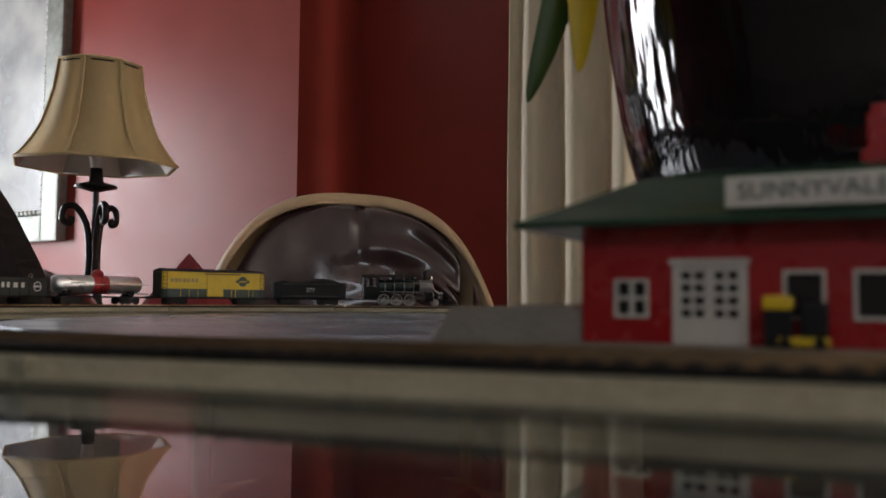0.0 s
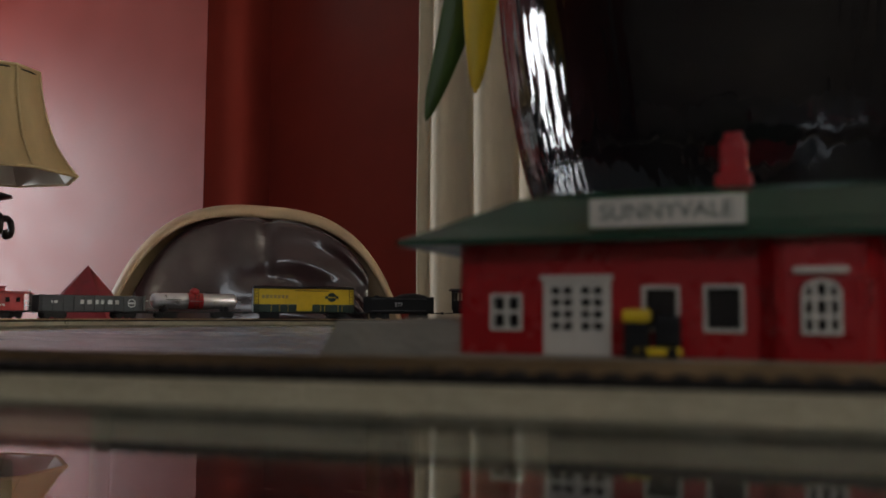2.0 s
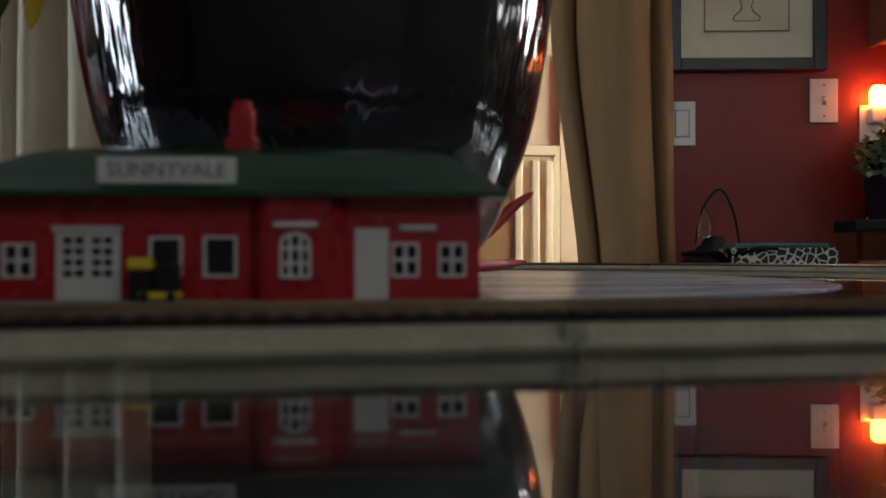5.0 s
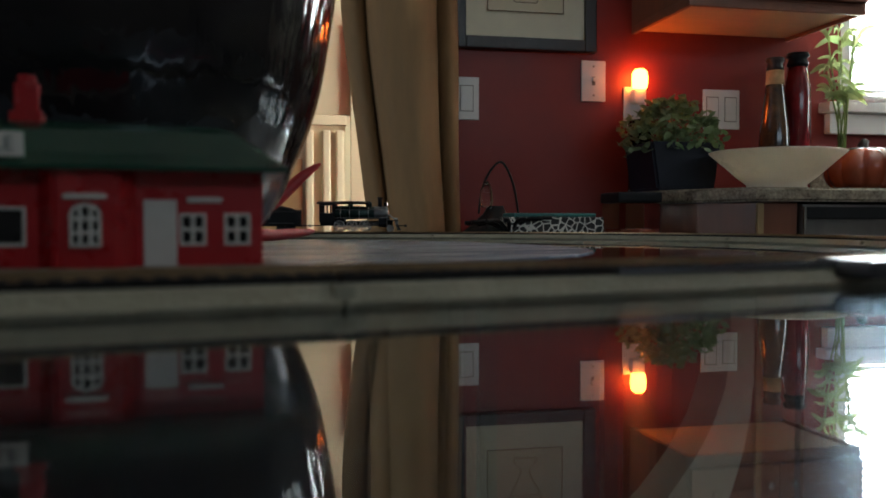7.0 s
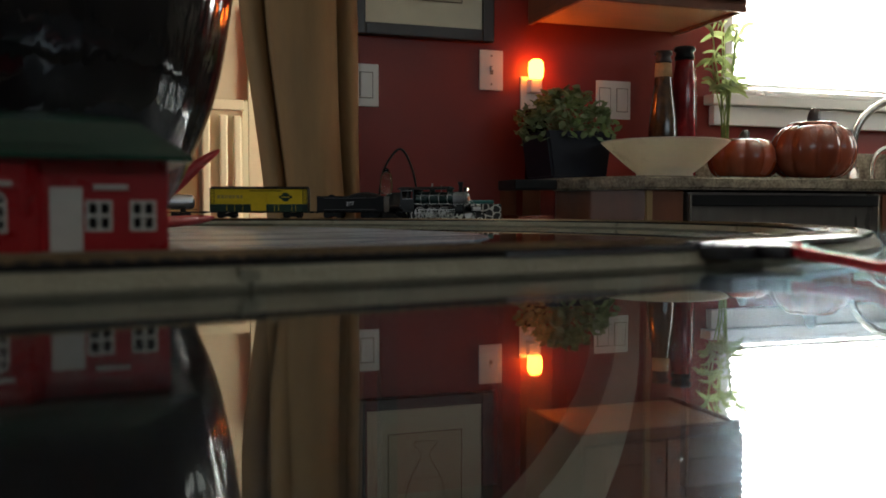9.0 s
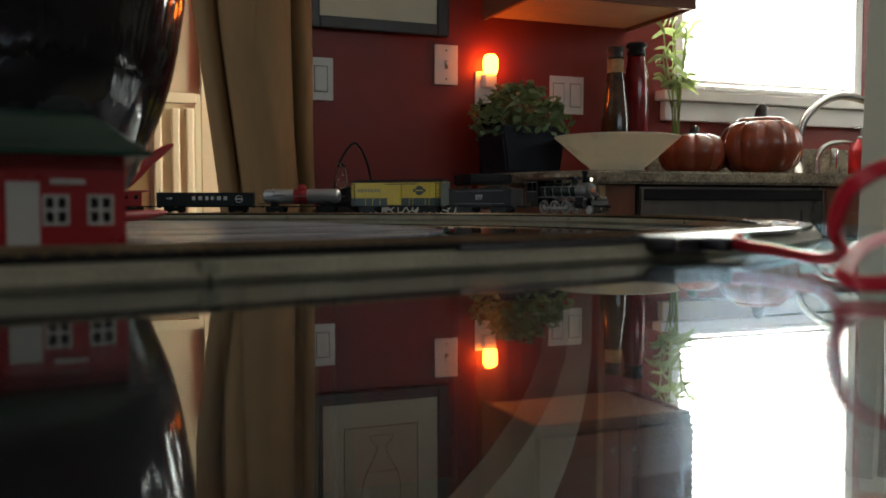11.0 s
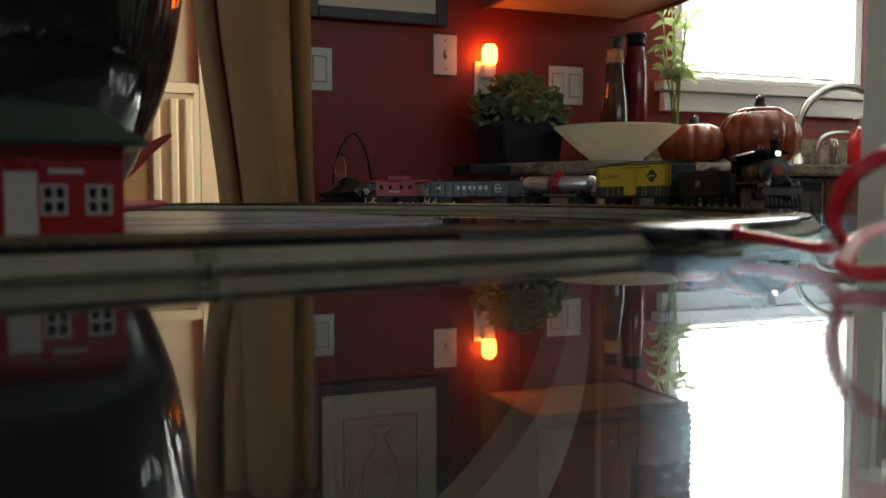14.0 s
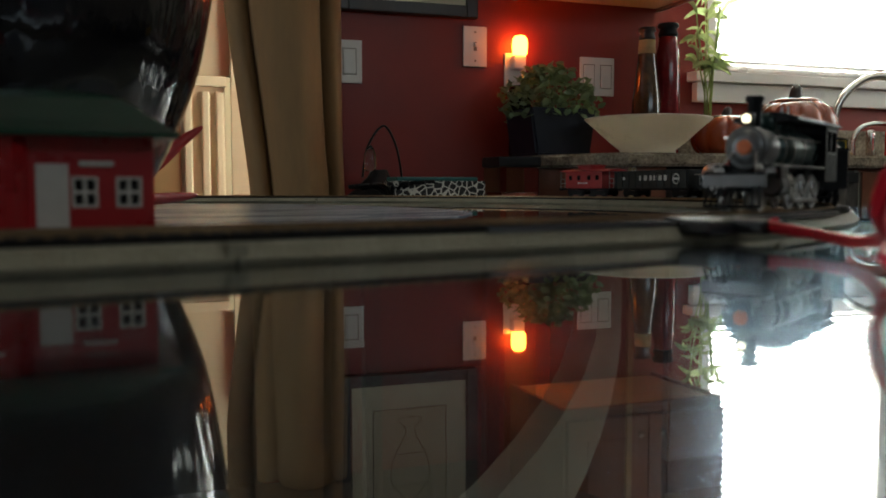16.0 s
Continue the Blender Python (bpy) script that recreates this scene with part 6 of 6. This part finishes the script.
def bottle(x, y, h, r, m, cap, label):
    b = thing("bottle", label, "bottle", pose(x, y, CT), "bottles by the window")
    bm = B()
    if cap == "cork":
        prof = [(0.95, 0.0), (1.0, 0.02), (1.0, 0.34), (0.95, 0.46), (0.80, 0.60), (0.66, 0.72), (0.56, 0.82), (0.52, 0.90), (0.48, 0.905)]
    else:
        prof = [(0.95, 0.0), (1.0, 0.02), (1.0, 0.62), (0.97, 0.72), (0.90, 0.79), (0.78, 0.84), (0.72, 0.90), (0.48, 0.905)]
    lathe(bm, [(r * q, h * z) for q, z in prof], 28)
    part("glass", bm, M[m], b)
    bm = B()
    z = h * 0.906
    if cap == "cork":
        lathe(bm, [(r * 0.54, h * 0.80), (r * 0.60, h * 0.80), (r * 0.56, h * 0.905), (r * 0.5, h * 0.905)], 20)
        part("paper_collar", bm, M["cork"], b, "tan collar on the neck")
        bm = B()
    k = 0.56 if cap == "cork" else 0.80
    lathe(bm, [(r * k * 0.96, z), (r * k, z + 0.008), (r * k * 0.82, h - 0.016), (r * k * 1.1, h - 0.010), (r * k, h), (0.001, h + 0.002)], 20)
    part("stopper", bm, M["dark_wood" if cap == "cork" else "black"], b)


bottle(1.515, 2.19, 0.372, 0.042, "bottle_dark", "cork", "dark herb-filled glass bottle with tan collar")
bottle(1.592, 2.20, 0.390, 0.036, "bottle_red", "cap", "tall red glass bottle with black stopper")


def potted_ivy():
    p = thing("potted_plant", "bushy small-leaved ivy in a dark blue square pot", "plant", pose(1.190, 2.16, CT))
    bm = B()
    prism(bm, [(-0.080, 0.0), (0.080, 0.0), (0.098, 0.125), (-0.098, 0.125)], -0.085, 0.085)
    bmesh.ops.bevel(bm, geom=bm.edges, offset=0.006, segments=2, affect="EDGES")
    part("pot", bm, M["navy"], p, "dark blue glazed pot")
    rng = random.Random(5)
    bm, st = B(), B()
    for i in range(620):
        a, e = rng.uniform(0, 2 * math.pi), rng.uniform(-0.25, 1.45)
        r = rng.uniform(0.45, 1.0) ** 0.5
        c = Vector((0.150 * r * math.cos(a) * math.cos(e), 0.12 * r * math.sin(a) * math.cos(e), 0.125 + 0.125 * r * math.sin(e) + 0.012 * noise.noise((a * 2, e * 2, 0))))
        s = rng.uniform(0.008, 0.016)
        q = Euler((rng.uniform(-0.9, 0.9), rng.uniform(-0.9, 0.9), rng.uniform(0, 6.28))).to_matrix()
        vs = [bm.verts.new(c + q @ Vector(v) * s) for v in ((-1, 0, 0), (-0.35, -0.7, 0.12), (0.5, -0.55, 0.08), (1.1, 0, -0.1), (0.5, 0.55, 0.08), (-0.35, 0.7, 0.12))]
        mid = bm.verts.new(c + q @ Vector((0, 0, -0.12)) * s)
        for k in range(6):
            bm.faces.new((vs[k], vs[(k + 1) % 6], mid))
        if i % 9 == 0:
            tube(st, [Vector((c.x * 0.2, c.y * 0.2, 0.11)), c * 0.6 + Vector((0, 0, 0.06)), c], 0.0012, 4)
    for f in bm.faces:
        f.smooth = True
    tagged(part("foliage", bm, M["foliage"], p, "many small grey-green leaves"), kind="stuff")
    tagged(part("stems", st, M["foliage"], p), kind="stuff")


potted_ivy()
bm = B()
lathe(bm, [(0.030, 0.0), (0.032, 0.003), (0.032, 0.20), (0.029, 0.20), (0.029, 0.006), (0.001, 0.006)], 28)
solid("glass_cylinder", bm, M["jar"], "clear glass cylinder vase beside the ivy", "vase", at=pose(1.118 + 0.03, 2.265, CT))


def bamboo():
    p = thing("lucky_bamboo", "lucky bamboo stems in a low glass vase", "plant", pose(1.735, 2.20, CT))
    bm = B()
    lathe(bm, [(0.030, 0.0), (0.032, 0.004), (0.030, 0.05), (0.026, 0.09), (0.024, 0.09), (0.027, 0.05), (0.028, 0.008), (0.001, 0.008)], 28)
    part("glass_vase", bm, M["jar"], p, "low clear glass vase")
    rng = random.Random(9)
    leaves = B()
    for i in range(7):
        a = 2 * math.pi * i / 7 + 0.3
        spread = rng.uniform(0.020, 0.075)
        tip = Vector((spread * math.cos(a), spread * math.sin(a), rng.uniform(0.33, 0.50)))
        bm = B()
        tube(bm, spline([Vector((0.012 * math.cos(a), 0.012 * math.sin(a), 0.012)), Vector((0.010 * math.cos(a + 1), 0.010 * math.sin(a + 1), 0.17)), tip * 0.7 + Vector((0, 0, 0.03)), tip], 5), 0.0024, 7)
        part("stem", bm, M["bamboo"], p)
        for k in range(9):
            b, z = rng.uniform(0, 6.28), rng.uniform(0.27, 1.0) * tip.z if k else tip.z
            z = max(z, 0.27)
            o = Vector((tip.x * z / tip.z, tip.y * z / tip.z, min(z, tip.z)))
            d = Vector((math.cos(b), math.sin(b), 0))
            ln = rng.uniform(0.034, 0.076)
            up = rng.uniform(-0.2, 1.1)
            blade(leaves, [o, o + d * ln * 0.45 + Vector((0, 0, ln * up * 0.6)), o + d * ln + Vector((0, 0, ln * (up - 0.35)))], rng.uniform(0.0045, 0.0078), 0.3, 5, side=(-d.y, d.x, 0.001))
    tagged(part("leaves", leaves, M["bamboo"], p, "fresh green narrow leaves"), kind="stuff")


bamboo()


def faucet():
    f = thing("kitchen_faucet", "brushed chrome gooseneck kitchen faucet", "faucet")
    x, y = 2.225, 2.21
    bm = B()
    lathe(bm, [(0.028, 0.0), (0.030, 0.004), (0.020, 0.012), (0.016, 0.05)], 24, (x, y, CT))
    part("base", bm, M["chrome"], f)
    bm = B()
    tube(bm, spline([(x, y, CT + 0.01), (x, y, CT + 0.13), (x + 0.03, y - 0.01, CT + 0.21), (x + 0.12, y - 0.03, CT + 0.265), (x + 0.23, y - 0.06, CT + 0.25), (x + 0.285, y - 0.08, CT + 0.20), (x + 0.295, y - 0.085, CT + 0.15)], 8), 0.0125, 12)
    part("spout", bm, M["chrome"], f, "tall arched spout")
    g = thing("filter_tap", "small chrome filter tap beside the sink", "faucet")
    bm = B()
    lathe(bm, [(0.016, 0.0), (0.016, 0.006), (0.009, 0.01)], 18, (2.285, 2.19, CT))
    tube(bm, spline([(2.285, 2.19, CT + 0.005), (2.285, 2.19, CT + 0.07), (2.315, 2.18, CT + 0.108), (2.375, 2.16, CT + 0.116), (2.42, 2.15, CT + 0.10)], 6), 0.008, 10)
    part("spout", bm, M["chrome"], g)
    bm = B()
    lathe(bm, [(0.014, 0.0), (0.014, 0.09), (0.010, 0.10)], 16, (2.375, 2.21, CT))
    part("handle_post", bm, M["chrome"], g)


faucet()


def soap():
    s = thing("soap_dispenser", "red soap dispenser with chrome pump", "soap dispenser", pose(2.405, 2.13, CT))
    bm = B()
    lathe(bm, [(0.034, 0.0), (0.037, 0.004), (0.037, 0.085), (0.030, 0.105), (0.014, 0.118), (0.014, 0.125)], 28)
    part("bottle", bm, M["soap"], s)
    bm = B()
    rod(bm, (0, 0, 0.125), (0, 0, 0.165), 0.005, n=10)
    rod(bm, (0.004, 0, 0.165), (-0.034, 0, 0.160), 0.004, n=8)
    lathe(bm, [(0.011, 0.122), (0.011, 0.132), (0.006, 0.136)], 14)
    part("pump", bm, M["chrome"], s)


soap()


# ---- console below the plates, with its clutter ----
def console():
    c = thing("console_table", "dark narrow console table against the red wall", "table")
    part("top", box(B(), 0.60, 1.105, 1.94, 2.325, -0.045, -0.012, 0.004), M["dark_wood"], c)
    for x, y in itertools.product((0.63, 1.07), (1.97, 2.29)):
        part("leg", box(B(), x - 0.02, x + 0.02, y - 0.02, y + 0.02, FLOOR, -0.046, 0.003), M["dark_wood"], c)


console()
T = -0.012
bx = thing("patterned_box", "flat box covered in black and white animal-print paper", "box", pose(0.815, 2.05, T))
part("tray", box(B(), -0.118, 0.118, -0.05, 0.05, 0.0, 0.050, 0.002), M["leopard"], bx)
part("lid", box(B(), -0.110, 0.100, -0.045, 0.045, 0.0505, 0.060, 0.003), M["teal"], bx, "dark teal lid")
jar = thing("glass_jar", "square glass jar with black lid and orange contents", "jar", pose(1.025, 2.05, T))
part("glass", box(B(), -0.055, 0.055, -0.055, 0.055, 0.0, 0.085, 0.008), M["thin_jar"], jar)
part("contents", box(B(), -0.045, 0.045, -0.045, 0.045, 0.006, 0.022, 0.004), M["pumpkin"], jar)
part("lid", box(B(), -0.058, 0.058, -0.058, 0.058, 0.0855, 0.112, 0.006), M["black"], jar, "black lid")


def lantern():
    l = thing("wire_lantern", "small black wire lantern with thin looped handle", "lantern", pose(0.705, 2.16, T))
    bm = B()
    lathe(bm, [(0.085, 0.0), (0.088, 0.006), (0.060, 0.030), (0.030, 0.060), (0.022, 0.075), (0.02, 0.08)], 24, wobble=lambda a, z: 1 + 0.06 * math.sin(5 * a))
    part("body", bm, M["black"], l)
    bm = B()
    tube(bm, spline([(-0.045, 0, 0.06), (-0.030, 0, 0.14), (0.012, 0, 0.192), (0.045, 0, 0.14), (0.062, 0, 0.05)], 8), 0.003, 6)
    part("handle", bm, M["iron"], l)
    bm = B()
    lathe(bm, [(0.012, 0.075), (0.017, 0.09), (0.015, 0.120), (0.006, 0.140), (0.001, 0.142)], 16, (-0.030, -0.02, 0))
    part("glass_drop", bm, M["jar"], l, "small glass finial")


lantern()
gar = thing("dark_garland", "tangle of dark artificial twigs on the console", "decoration", pose(0.70, 2.02, T))
for k in range(14):
    a = 0.45 * k
    bm = B()
    tube(bm, spline([(0, 0, 0.006), (0.05 * math.cos(a), 0.03 * math.sin(a), 0.03 + 0.001 * k), (0.11 * math.cos(a), 0.05 * math.sin(a), 0.022 + 0.002 * k)], 5), 0.005, 6)
    part("twig", bm, M["black"], gar)


# ---- what moves ----
ODO = [(0.0, -0.2920), (2.0, -0.0142), (5.0, 0.4150), (8.5, 0.9215), (10.0, 1.1420), (13.0, 1.5826), (14.0, 1.7237), (15.0, 1.8656), (16.0, 2.0020)]


def run(t):
    return float(np.interp(t, [q[0] for q in ODO], [q[1] for q in ODO]))


RAIL_TOP = 0.0099


def car_pose(t, back, half):
    """A vehicle whose two bogies stand on the rails."""
    s = run(t) - back
    xa, ya, _ = along(s + half)
    xb, yb, _ = along(s - half)
    (xa, ya), (xb, yb) = turned(xa, ya), turned(xb, yb)
    return pose((xa + xb) / 2, (ya + yb) / 2, RAIL_TOP, rz=math.degrees(math.atan2(ya - yb, xa - xb)))


def motions():
    for vehicle, back, half in TRAIN:
        walk(vehicle, [(k * 0.2, car_pose(k * 0.2, back, half)) for k in range(81)])
    for wheel, x, y in WHEELS:
        walk(wheel, [(k / 15, pose(x, y, DRIVER_R, ry=math.degrees(run(k / 15) / DRIVER_R))) for k in range(241)])
    for bar, y in RODS:
        rows = []
        for k in range(241):
            a = run(k / 15) / DRIVER_R + (0 if y < 0 else math.pi / 2)
            rows.append((k / 15, pose(0.0042 * math.sin(a), y, DRIVER_R + 0.0042 * math.cos(a))))
        walk(bar, rows)


motions()
